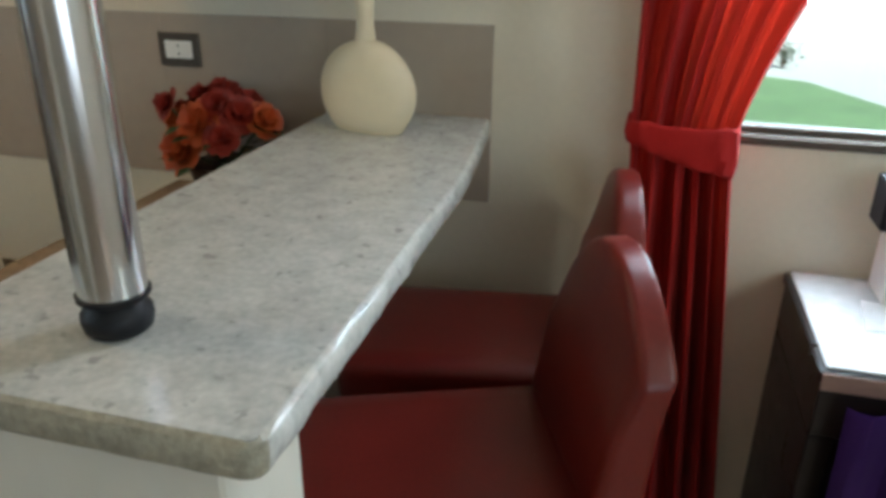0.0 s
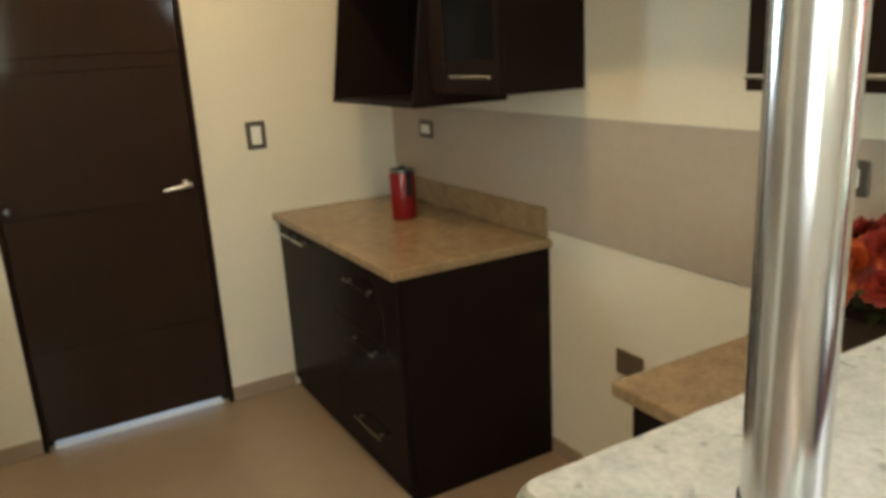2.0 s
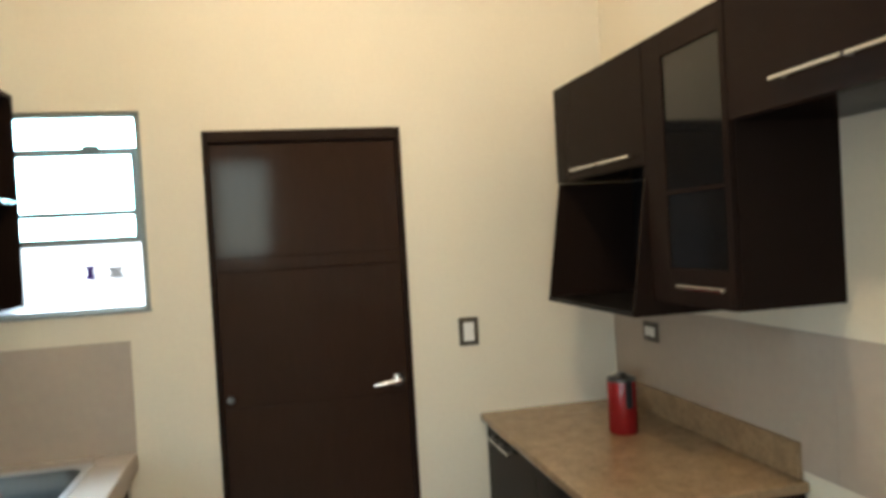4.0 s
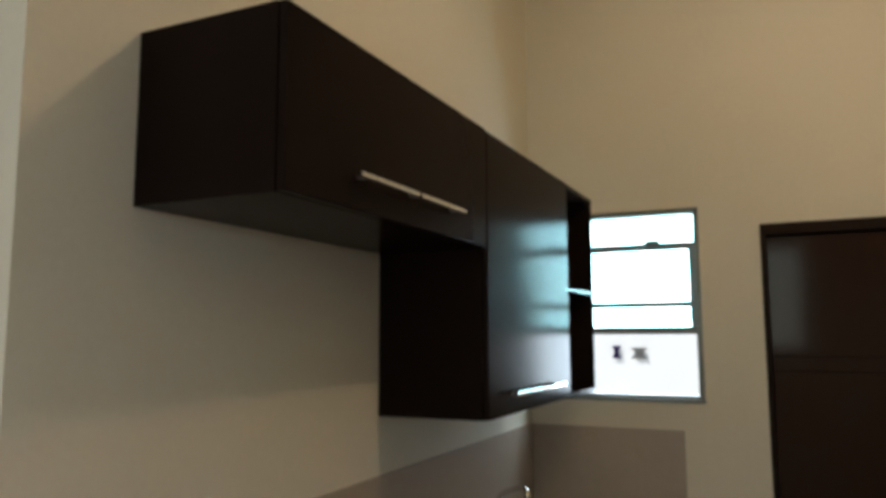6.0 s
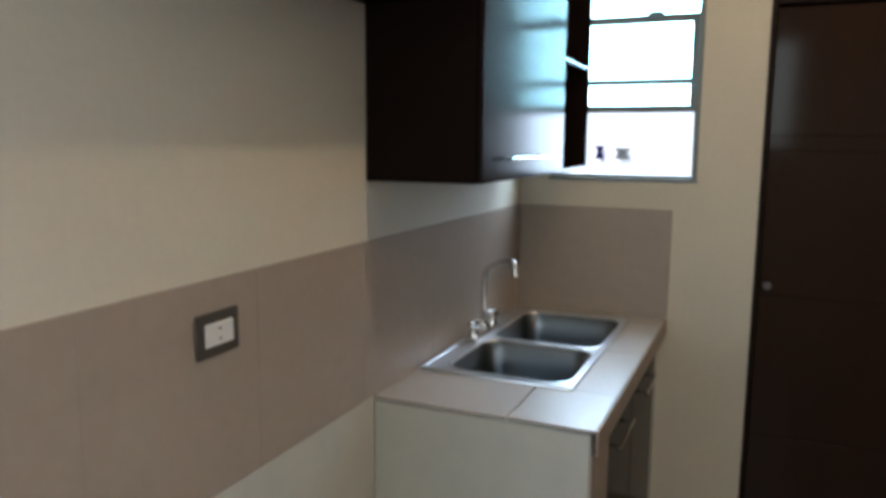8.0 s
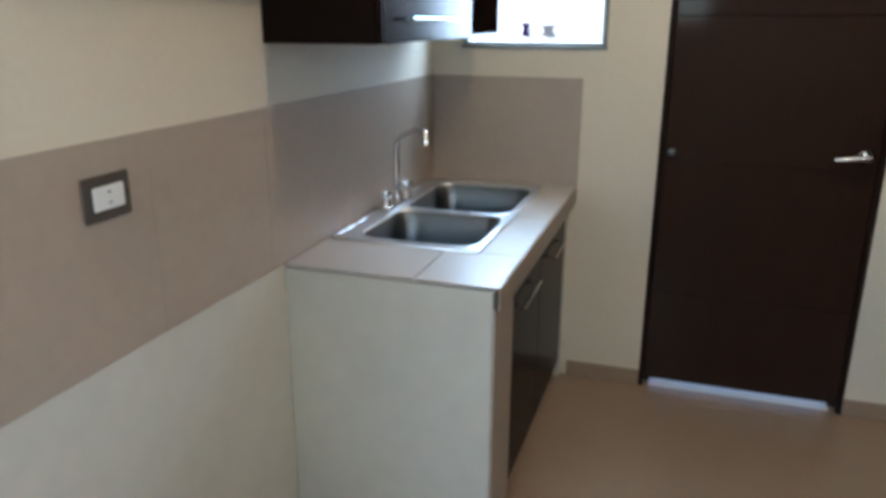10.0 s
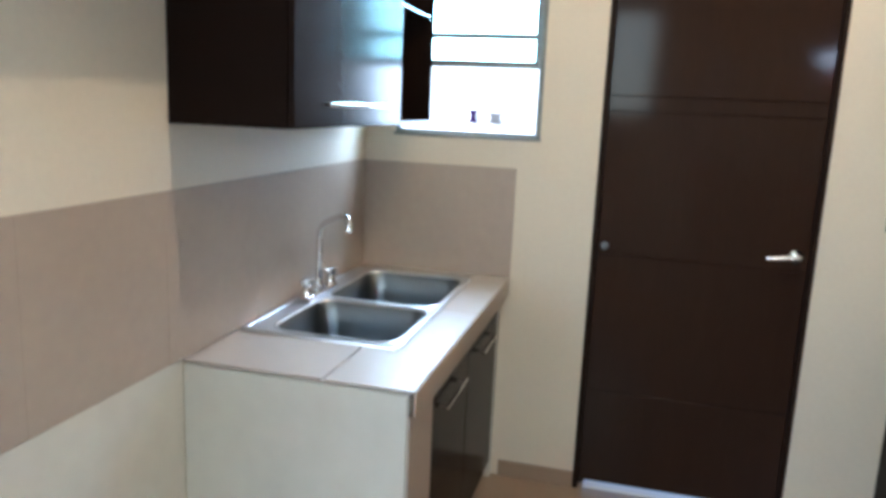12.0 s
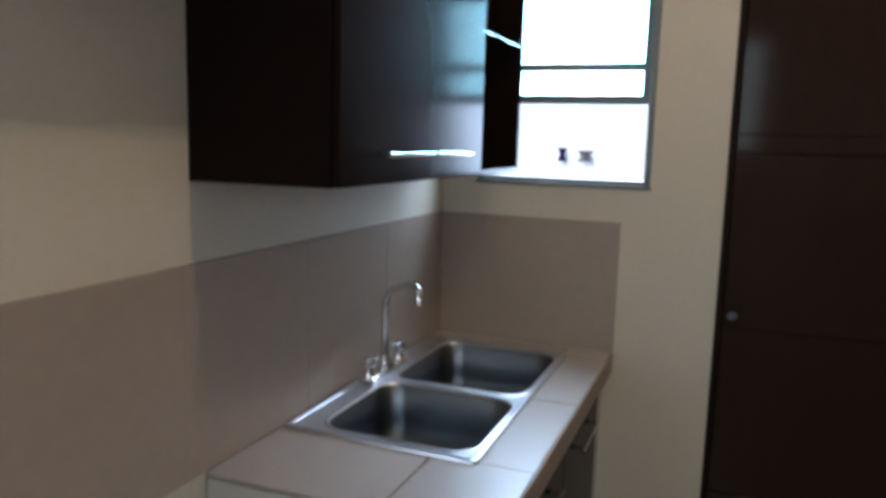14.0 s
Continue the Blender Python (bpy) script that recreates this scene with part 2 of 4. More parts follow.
def bar_handle(parent, x0, x1, y, z, out, name="handle"):
    """A flat bar pull along x: a long one in two lengths on three posts, a short one in one on two; out: +1 or -1, the way it stands off."""
    bm = bmesh.new()
    mid = (x0 + x1) / 2
    yy = y + out * 0.026
    long = x1 - x0 > 0.3
    for a, b in ((x0, mid - 0.006), (mid + 0.006, x1)) if long else ((x0, x1),):
        box(bm, a, b, yy - 0.0045, yy + 0.0045, z - 0.0048, z + 0.0048, 0.002, 1)
    h = part(name, bm, CHROME, parent, "brushed chrome bar handle")
    for k in (x0 + 0.03, mid, x1 - 0.03) if long else (x0 + 0.025, x1 - 0.025):
        part("post", boxed(k - 0.005, k + 0.005, min(y, yy), max(y, yy) - 0.004, z - 0.004, z + 0.004), PLATE, h)
    return h


# ---- the large structure ----
N, H, XE, YS, XC = 2.668, 3.22, 5.4, -3.6, 2.395
structure("floor", boxed(-0.15, XE + 0.2, YS - 0.2, N + 0.2, -0.12, 0.0), FLOOR, "glossy tan ceramic tile floor", "floor")
structure("ceiling", boxed(-0.2, XE + 0.2, YS - 0.2, N + 0.2, H, H + 0.12), CEIL, "plain white painted ceiling", "ceiling")
wall("wall_west", "y", 0.0, N, -0.2, 0.0, 0.0, H, [(0.13, 0.715, 1.412, 2.186), (0.943, 1.739, 0.0, 2.1)],
     "cream painted wall with a small window and a dark door")
wall("wall_north", "x", -0.2, XE, N, N + 0.10, 0.0, H, [(3.52, 4.12, 1.095, 2.25)], "cream painted wall behind the bar counter")
wall("wall_south", "x", -0.2, XC, -0.15, 0.0, 0.0, H, [], "cream painted wall behind the sink")
wall("wall_living_west", "y", YS, -0.15, XC - 0.15, XC, 0.0, H, [], "cream painted wall turning the corner beside the sink wall")
wall("wall_living_south", "x", XC - 0.15, XE, YS - 0.2, YS, 0.0, H, [], "plain cream painted wall")
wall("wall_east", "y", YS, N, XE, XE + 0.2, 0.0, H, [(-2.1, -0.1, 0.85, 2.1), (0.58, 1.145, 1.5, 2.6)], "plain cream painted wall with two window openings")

# skirting of floor tile
for nm, q in (("baseboard_west", (0, 0.010, 0.63, 0.943)), ("baseboard_west_2", (0, 0.010, 1.739, 2.04)),
              ("baseboard_south", (1.29, XC, 0, 0.010)), ("baseboard_north", (1.215, 2.262, N - 0.010, N)),
              ("baseboard_dining", (3.15, XE, N - 0.010, N))):
    structure(nm, boxed(*q, 0, 0.07, 0.002, 1), FLOOR, "tan ceramic skirting along the floor", "baseboard")

# thin panel, greyer and less yellow than the wall above the tiles
structure("dado_south", boxed(1.2885, XC - 0.001, 0.0, 0.003, 0.0705, 0.8575), MASONRY, "grey-white lower wall below the tile band", "wall")

# ---- ceiling light ----
cl = thing("ceiling_light", (1.36, 1.41, H), "small round ceiling light with a bare warm bulb", "lamp")
part("rose", lathe(bmesh.new(), 1.36, 1.41, ((0.06, H - 0.001), (0.06, H - 0.015), (0.03, H - 0.028), (0.02, H - 0.045))), WHITE, cl, "white lamp holder", True)

# ---- outside ----
gr = bmesh.new()
box(gr, -600, 600, -600, 600, -0.30, -0.13)
structure("ground", gr, CONCRETE, "pale sunlit concrete ground outside", "ground")
structure("pavement_west", boxed(-2.2, -0.151, -4, 5, -0.125, -0.004), WHITEWASH, "pale concrete step outside the kitchen door", "pavement")
lw = bmesh.new()
edge = [(-1, 3.0), (14, 3.0), (14, 7.4), (8.5, 8.1), (6.6, 8.8), (5.80, 9.47), (5.58, 10.0), (5.27, 10.75), (4.7, 11.1), (2.5, 11.2), (-1, 11.2)]
low, top = ([lw.verts.new((x, y, z)) for x, y in edge] for z in (-0.131, -0.095))
lw.faces.new(top)
lw.faces.new(low[::-1])
for k in range(len(edge)):
    q = (k + 1) % len(edge)
    lw.faces.new((low[k], low[q], top[q], top[k]))
structure("lawn", lw, GRASS, "bright green lawn outside the dining window", "lawn")


def shrub(cx, cy, z):
    b = thing("shrub", (cx, cy, z), "small dark green shrub beyond the lawn", "shrub")
    rnd = random.Random(4)
    st, lv = bmesh.new(), bmesh.new()
    for k in range(9):
        a, lean = rnd.uniform(0, 6.28), rnd.uniform(0.02, 0.15)
        tip = Vector((cx + lean * math.cos(a), cy + lean * math.sin(a), z + rnd.uniform(0.18, 0.34)))
        tube(st, [(cx, cy, z), (Vector((cx, cy, z)) + tip) / 2 + Vector((0, 0, 0.03)), tip], [0.010, 0.006, 0.003], 6)
        for i in range(34):
            c = tip + Vector((rnd.gauss(0, 0.06), rnd.gauss(0, 0.06), rnd.gauss(-0.04, 0.06)))
            d = Vector((rnd.gauss(0, 1), rnd.gauss(0, 1), rnd.gauss(0, 0.7))).normalized()
            sd = d.cross(Vector((0.3, 0.2, 1))).normalized() * 0.014
            vs = [lv.verts.new(p) for p in (c, c + d * 0.025 + sd, c + d * 0.055, c + d * 0.025 - sd)]
            lv.faces.new(vs)
    part("stems", st, TWIG, b)
    part("crown", lv, LEAF, b, "dark green leaves")


shrub(5.14, 12.0, -0.13)
structure("garden_wall_west", boxed(-9.3, -9.0, -9, 9, -0.13, 2.25), WHITEWASH, "whitewashed garden wall across the yard", "wall")
structure("garden_wall_north", boxed(-4, 20, 15.0, 15.3, -0.13, 3.2), WHITEWASH, "whitewashed wall across the street", "wall")

for nm, yy, w, hgt, mat_, lab in (("hanging_shirt", -1.56, 0.14, 0.20, PURPLE, "small purple garment hanging on the garden wall"),
                                  ("hanging_towel", -1.20, 0.26, 0.17, GREYCLOTH, "crumpled grey cloth hanging on the garden wall")):
    bm = bmesh.new()
    g = 8
    vs = [[bm.verts.new((-8.965 + 0.018 * math.sin(i * 2.1 + j), yy + w * (i / g - 0.5) * (1 - 0.45 * math.sin(math.pi * j / g)),
                         1.28 + hgt * j / g)) for i in range(g + 1)] for j in range(g + 1)]
    for j in range(g):
        for i in range(g):
            bm.faces.new((vs[j][i], vs[j][i + 1], vs[j + 1][i + 1], vs[j + 1][i]))
    bmesh.ops.solidify(bm, geom=bm.faces[:], thickness=0.012)
    tagged(part(nm, bm, mat_), lab, "cloth")

structure("threshold", boxed(-0.199, -0.012, 0.985, 1.697, -0.05, 0.002), THRESH, "pale worn threshold under the kitchen door", "threshold")

# ---- windows ----


def kitchen_window():
    w = thing("window_1", (-0.1, 0.42, 1.412), "small grey aluminium window with horizontal rails and clear panes", "window", kind="structure")
    y0, y1, z0, z1 = 0.13, 0.715, 1.412, 2.186
    fr = bmesh.new()
    for q in ((y0, y0 + 0.022, z0, z1), (y1 - 0.022, y1, z0, z1), (y0, y1, z0, z0 + 0.018), (y0, y1, z1 - 0.022, z1)):
        box(fr, -0.075, -0.005, *q, 0.003, 1)
    part("window_frame", fr, ALU, w)
    for z, t in ((2.036, 0.030), (1.796, 0.024), (1.690, 0.030)):
        part("rail", boxed(-0.065, -0.028, y0 + 0.022, y1 - 0.022, z - t / 2, z + t / 2, 0.003, 1), ALU, w)
    sash = bmesh.new()
    for q in ((y1 - 0.046, y1 - 0.0225), (y0 + 0.0225, y0 + 0.046)):
        box(sash, -0.060, -0.030, *q, 1.7055, 2.0205, 0.002, 1)
    part("sash", sash, ALU, w, "grey aluminium sliding sash stiles")
    part("catch", boxed(-0.03, -0.008, 0.50, 0.56, 2.045, 2.062, 0.004, 1), ALU, w)
    for a, b in ((2.047, 2.164), (1.804, 2.025), (1.701, 1.788)):
        p = part("pane", boxed(-0.052, -0.048, y0 + 0.022, y1 - 0.022, a, b), TINTED, w)
        p.visible_shadow = False
    part("window_sill", boxed(-0.195, -0.006, y0 + 0.001, y1 - 0.001, z0 + 0.0005, z0 + 0.006), WHITE, w, "white sill")
    part("sill_lip", boxed(-0.005, 0.008, y0 - 0.004, y1 + 0.004, z0 - 0.008, z0 + 0.004, 0.002, 1), ALU, w)


def dining_window():
    w = thing("window_2", (3.82, N + 0.1, 1.095), "dining window with a grey frame beside a red curtain", "window", kind="structure")
    x0, x1, z0, z1 = 3.52, 4.12, 1.095, 2.25
    fr = bmesh.new()
    for q in ((x0, x0 + 0.03, z0, z1), (x1 - 0.03, x1, z0, z1), (x0, x1, z0 + 0.003, z0 + 0.018), (x0, x1, z1 - 0.03, z1)):
        box(fr, q[0], q[1], N + 0.015, N + 0.055, q[2], q[3], 0.002, 1)
    part("window_frame", fr, PLATE, w)
    pane = part("pane", boxed(x0 + 0.03, x1 - 0.03, N + 0.033, N + 0.037, z0 + 0.018, z1 - 0.03), GLASS, w)
    pane.visible_shadow = False
    part("window_sill", boxed(x0 - 0.02, x1 + 0.02, N - 0.012, N + 0.014, z0 - 0.018, z0 + 0.003, 0.004, 1), PLATE, w, "dark grey-brown sill")


kitchen_window()
dining_window()

# ---- kitchen door ----


def kitchen_door():
    d = thing("door_1", (0, 1.34, 0), "closed dark brown wooden door with horizontal grooves and a lever handle", "door", kind="structure")
    fr = bmesh.new()
    box(fr, -0.10, 0.008, 0.943, 0.963, 0, 2.1, 0.003, 1)
    box(fr, -0.10, 0.008, 1.719, 1.739, 0, 2.1, 0.003, 1)
    box(fr, -0.10, 0.008, 0.963, 1.719, 2.055, 2.1, 0.003, 1)
    box(fr, -0.10, -0.0565, 0.955, 0.985, 0, 2.060)
    box(fr, -0.10, -0.0565, 1.697, 1.727, 0, 2.060)
    box(fr, -0.10, -0.0565, 0.986, 1.696, 2.025, 2.070)
    part("door_frame", fr, FRAMEWOOD, d)
    cuts = [0.034, 0.43, 0.985, 1.533, 1.589, 2.05]
    for a, b in zip(cuts, cuts[1:]):
        part("panel", boxed(-0.055, -0.010, 0.9645, 1.7175, a + 0.0022, b - 0.0022, 0.0020, 1), DOORWOOD, d)
    part("core", boxed(-0.050, -0.016, 0.967, 1.715, 0.036, 2.048), DOORWOOD, d)
    hd = bmesh.new()
    tube(hd, [(-0.010, 1.672, 1.04), (0.000, 1.672, 1.04)], 0.027, 20)
    tube(hd, [(-0.004, 1.672, 1.04), (0.045, 1.672, 1.04)], 0.010, 12)
    tube(hd, [(0.042, 1.680, 1.041), (0.046, 1.64, 1.040), (0.046, 1.585, 1.034), (0.042, 1.565, 1.032)], [0.012, 0.011, 0.009, 0.006], 12)
    part("door_handle", hd, CHROME, d, "satin chrome lever handle", True)
    kb = tube(bmesh.new(), [(-0.01, 0.992, 1.02), (0.006, 0.992, 1.02), (0.010, 0.992, 1.02)], [0.016, 0.014, 0.006], 14)
    part("bolt_knob", kb, DARKSTEEL, d, "small chrome bolt knob", True)


kitchen_door()

# ---- sink side ----


def sink_counter():
    c = thing("sink_counter", (0.65, 0.31, 0), "plastered masonry sink counter with dark wooden doors beneath", "counter")
    part("side_wall", boxed(1.20, 1.284, 0.0, 0.612, 0, 0.842, 0.004, 1), MASONRY, c, "grey-white plastered side")
    part("pier", boxed(1.075, 1.199, 0.50, 0.612, 0, 0.842, 0.003, 1), MASONRY, c)
    for a, b in ((0.002, 0.398), (0.402, 0.788)):
        part("front_tile", boxed(1.077, 1.286, 0.6125, 0.6185, a, b, 0.001, 1), TILE, c, "beige-brown tile on the pier's front")
    part("back_pier", boxed(0.001, 0.035, 0.02, 0.600, 0, 0.842), MASONRY, c)
    part("lintel", boxed(0.036, 1.074, 0.52, 0.606, 0.735, 0.842, 0.003, 1), TILE, c, "beige tiled band under the top")
    part("plinth", boxed(0.036, 1.074, 0.05, 0.55, 0, 0.07), MASONRY, c)
    for a, b in ((0.038, 0.552), (0.556, 1.072)):
        dd = part("door", boxed(a, b, 0.575, 0.597, 0.075, 0.732, 0.003, 1), WENGE, c)
        m = (a + b) / 2
        bar_handle(dd, m - 0.13, m + 0.13, 0.597, 0.672, 1)
    return c


def sink_top():
    t = thing("countertop", (0.65, 0.31, 0.842), "beige ceramic tiled worktop round the sink", "worktop")
    core = bmesh.new()
    for q in ((0.002, 1.272, 0.47, 0.612), (0.002, 1.272, 0.001, 0.05), (0.002, 0.15, 0.05, 0.47), (0.99, 1.272, 0.05, 0.47)):
        box(core, *q, 0.8425, 0.8485)
    part("bed", core, JOINT, t)
    for q in ((0.004, 0.118, 0.485, 0.625), (0.122, 0.560, 0.485, 0.625), (0.564, 1.008, 0.485, 0.625), (1.008, 1.288, 0.396, 0.625),
              (0.992, 1.288, 0.003, 0.390), (0.004, 0.130, 0.003, 0.482), (0.134, 0.985, 0.003, 0.052)):
        part("tile", boxed(*q, 0.8487, 0.8565, 0.0015, 1), TOPTILE, t)
    part("edge_strip", boxed(0.004, 1.288, 0.6255, 0.632, 0.79, 0.8565, 0.002, 1), TILE, t)


def rounded(x0, x1, y0, y1, r, z, k=6):
    out = []
    for cx, cy, a0 in ((x1 - r, y1 - r, 0), (x0 + r, y1 - r, 90), (x0 + r, y0 + r, 180), (x1 - r, y0 + r, 270)):
        for i in range(k + 1):
            a = radians(a0 + 90 * i / k)
            out.append((cx + r * math.cos(a), cy + r * math.sin(a), z))
    return out


def loft(bm, loops, cap=True):
    rings = [[bm.verts.new(p) for p in lp] for lp in loops]
    n = len(rings[0])
    for a, b in zip(rings, rings[1:]):
        for i in range(n):
            bm.faces.new((a[i], a[(i + 1) % n], b[(i + 1) % n], b[i]))
    if cap:
        bm.faces.new(rings[-1])
    return rings


def kitchen_sink():
    s = thing("kitchen_sink", (0.57, 0.26, 0.857), "stainless steel double-bowl drop-in sink", "sink")
    X0, X1, Y0, Y1, Z = 0.115, 1.022, 0.018, 0.497, 0.863
    bowls = ((0.152, 0.588), (0.626, 0.990))
    yb0, yb1 = 0.092, 0.478
    rim = bmesh.new()
    for q in ((X0, X1, Y0, yb0), (X0, X1, yb1, Y1), (X0, bowls[0][0], yb0, yb1), (bowls[0][1], bowls[1][0], yb0, yb1), (bowls[1][1], X1, yb0, yb1)):
        vs = [rim.verts.new(p) for p in ((q[0], q[2], Z), (q[1], q[2], Z), (q[1], q[3], Z), (q[0], q[3], Z))]
        rim.faces.new(vs)
    for a, b in bowls:
        k = 6
        lp = rounded(a, b, yb0, yb1, 0.06, Z, k)
        for c, corner in enumerate(((b, yb1), (a, yb1), (a, yb0), (b, yb0))):
            ctr = rim.verts.new((*corner, Z))
            arc = [rim.verts.new(p) for p in lp[c * (k + 1):(c + 1) * (k + 1)]]
            for p, q in zip(arc, arc[1:]):
                rim.faces.new((ctr, p, q))
    loft(rim, [rounded(X0, X1, Y0, Y1, 0.004, Z, 1), rounded(X0 - 0.004, X1 + 0.004, Y0 - 0.004, Y1 + 0.004, 0.006, Z - 0.006, 1)], False)
    part("rim", rim, RIMSTEEL, s, "", False)
    bead = bmesh.new()
    loft(bead, [rounded(X0 + d, X1 - d, Y0 + d, Y1 - d, 0.012, Z + h, 4) for d, h in ((0.012, 0.0003), (0.008, 0.004), (0.002, 0.0045), (-0.003, 0.002), (-0.005, -0.006))], False)
    part("outer_bead", bead, RIMSTEEL, s, "raised bright steel edge", True)
    for a, b in bowls:
        lip = bmesh.new()
        loft(lip, [rounded(a - d, b + d, yb0 - d, yb1 + d, 0.06 + d, Z + h) for d, h in ((0.011, 0.0003), (0.007, 0.003), (0.002, 0.0032), (-0.001, 0.0), (-0.003, -0.006))], False)
        part("bowl_lip", lip, RIMSTEEL, s, "raised bright steel edge", True)
    for a, b in bowls:
        bw = bmesh.new()
        lps = []
        for inset, z, r in ((0, Z, 0.06), (0.004, Z - 0.006, 0.06), (0.010, Z - 0.10, 0.06), (0.016, Z - 0.145, 0.06), (0.035, Z - 0.168, 0.055), (0.075, Z - 0.174, 0.05)):
            lps.append(rounded(a + inset, b - inset, yb0 + inset, yb1 - inset, r, z))
        loft(bw, lps)
        # same sheet as the rim, its shade put into a darker steel colour
        o = part("bowl", bw, DARKSTEEL, s, "", True)
        cx = (a + b) / 2
        part("drain", lathe(bmesh.new(), cx, 0.28, ((0.045, Z - 0.174), (0.043, Z - 0.170), (0.030, Z - 0.172), (0.004, Z - 0.172)), 24), CHROME, o, "", True)
    return s


def faucet():
    f = thing("faucet", (0.565, 0.056, 0.863), "chrome gooseneck kitchen faucet with two taps", "faucet")
    cx, cy, z = 0.565, 0.056, 0.863
    part("base", boxed(cx - 0.12, cx + 0.12, cy - 0.024, cy + 0.024, z, z + 0.020, 0.009, 3), CHROME, f, "", True)
    # a straight riser, a bend, a slowly rising arm and a short turned-down nozzle
    line = [(0.0, 0.012), (0.0, 0.10), (0.0, 0.195), (0.004, 0.222), (0.018, 0.243), (0.045, 0.259), (0.085, 0.274), (0.125, 0.288),
            (0.152, 0.296), (0.172, 0.294), (0.186, 0.281), (0.192, 0.262), (0.194, 0.246)]
    pts = [(cx + 0.60 * r, cy + 0.80 * r, z + h) for r, h in line]
    part("spout", tube(bmesh.new(), pts, [0.013, 0.012, 0.011] + [0.0102] * 7 + [0.0108, 0.0118, 0.0118], 14), CHROME, f, "", True)
    part("collar", lathe(bmesh.new(), cx, cy, ((0.021, z + 0.018), (0.021, z + 0.030), (0.017, z + 0.048), (0.0125, z + 0.058)), 18), CHROME, f, "", True)
    for sx in (-0.098, 0.098):
        tp = part("tap", lathe(bmesh.new(), cx + sx, cy, ((0.021, z + 0.018), (0.018, z + 0.032), (0.012, z + 0.045), (0.019, z + 0.053), (0.022, z + 0.062), (0.019, z + 0.072), (0.008, z + 0.077)), 18), CHROME, f, "", True)
        part("lever", tube(bmesh.new(), [(cx + sx - 0.030, cy + 0.010, z + 0.064), (cx + sx, cy, z + 0.066), (cx + sx + 0.030, cy - 0.008, z + 0.064)], [0.005, 0.0075, 0.005], 10), CHROME, tp, "", True)


sink_counter()
sink_top()
kitchen_sink()
faucet()


def wall_cabinet(label, x0, x1, y_wall, y_front, z0, z1, handle, glass=None, group=""):
    """A hung cabinet: carcass boards, one front, one bar handle."""
    out = 1 if y_front > y_wall else -1
    c = thing("wall_cabinet", ((x0 + x1) / 2, y_wall, z0), label, "cabinet", group)
    yf = y_front - out * 0.018
    lo, hi = min(y_wall, yf), max(y_wall, yf)
    t = 0.016
    part("side_panel", boxed(x0, x0 + t, lo, hi, z0, z1, 0.001, 1), WENGE, c)
    part("side_panel", boxed(x1 - t, x1, lo, hi, z0, z1, 0.001, 1), WENGE, c)
    part("bottom_panel", boxed(x0 + t, x1 - t, lo, hi, z0, z0 + t), WENGE, c)
    part("top_panel", boxed(x0 + t, x1 - t, lo, hi, z1 - t, z1), WENGE, c)
    part("back_panel", boxed(x0 + t, x1 - t, min(y_wall, y_wall + out * 0.006), max(y_wall, y_wall + out * 0.006), z0 + t, z1 - t), WENGE_SHADED, c)
    f0, f1 = min(yf + out * 0.002, y_front), max(yf + out * 0.002, y_front)
    if glass:
        gx0, gx1, gz0, gz1 = glass
        bm = bmesh.new()
        for q in ((x0 + 0.002, gx0, z0, z1), (gx1, x1 - 0.002, z0, z1), (gx0, gx1, z0, gz0), (gx0, gx1, gz1, z1)):
            box(bm, q[0], q[1], f0, f1, q[2], q[3], 0.0015, 1)
        d = part("door", bm, WENGE, c)
        part("glass", boxed(gx0, gx1, (f0 + f1) / 2 - 0.002, (f0 + f1) / 2 + 0.002, gz0, gz1), DARKGLASS, d, "smoked glass pane")
        part("shelf_edge", boxed(gx0, gx1, f0 - 0.001, f0 + 0.005, 1.715, 1.727), WENGE, d)
    else:
        d = part("door", boxed(x0 + 0.0015, x1 - 0.0015, f0, f1, z0 + 0.001, z1, 0.002, 1), WENGE, c)
    if handle:
        bar_handle(d, handle[0], handle[1], y_front, handle[2], out)
    return c


GS, GN = "hung cabinets over the sink", "hung cabinets over the drawer unit"
wall_cabinet("dark wenge flap cabinet hung on the wall beside the sink", 1.319, 2.178, 0.001, 0.327, 1.903, 2.222, (1.52, 1.99, 1.966), group=GS)
wall_cabinet("tall dark wenge hung cabinet over the sink", 0.545, 1.317, 0.001, 0.327, 1.455, 2.218, (0.70, 1.172, 1.514), group=GS)


def open_shelf():
    c = thing("open_shelf", (0.36, 0.001, 1.452), "narrow open wenge end shelf with one glass shelf by the window", "shelf", GS)
    x0, x1, z0, z1 = 0.172, 0.543, 1.452, 2.216
    part("side_panel", boxed(x0, x0 + 0.016, 0.001, 0.325, z0, z1, 0.001, 1), WENGE, c)
    part("bottom_panel", boxed(x0 + 0.016, x1, 0.001, 0.325, z0, z0 + 0.016), WENGE, c)
    part("top_panel", boxed(x0 + 0.016, x1, 0.001, 0.325, z1 - 0.016, z1), WENGE, c)
    part("back_panel", boxed(x0 + 0.016, x1, 0.001, 0.008, z0 + 0.016, z1 - 0.016), WENGE_SHADED, c)
    part("glass_shelf", boxed(x0 + 0.016, x1, 0.01, 0.322, 1.831, 1.839, 0.001, 1), SHELFGLASS, c, "greenish glass shelf with a bright edge")


open_shelf()

# ---- drawer unit side ----
wall_cabinet("dark wenge glass-fronted hung cabinet", 0.972, 1.402, N - 0.001, N - 0.33, 1.395, 2.195, (1.16, 1.385, 1.450), (1.085, 1.375, 1.50, 2.12), GN)
wall_cabinet("dark wenge flap cabinet over the stove gap", 1.404, 2.258, N - 0.001, N - 0.33, 1.88, 2.195, (1.60, 2.05, 1.945), group=GN)
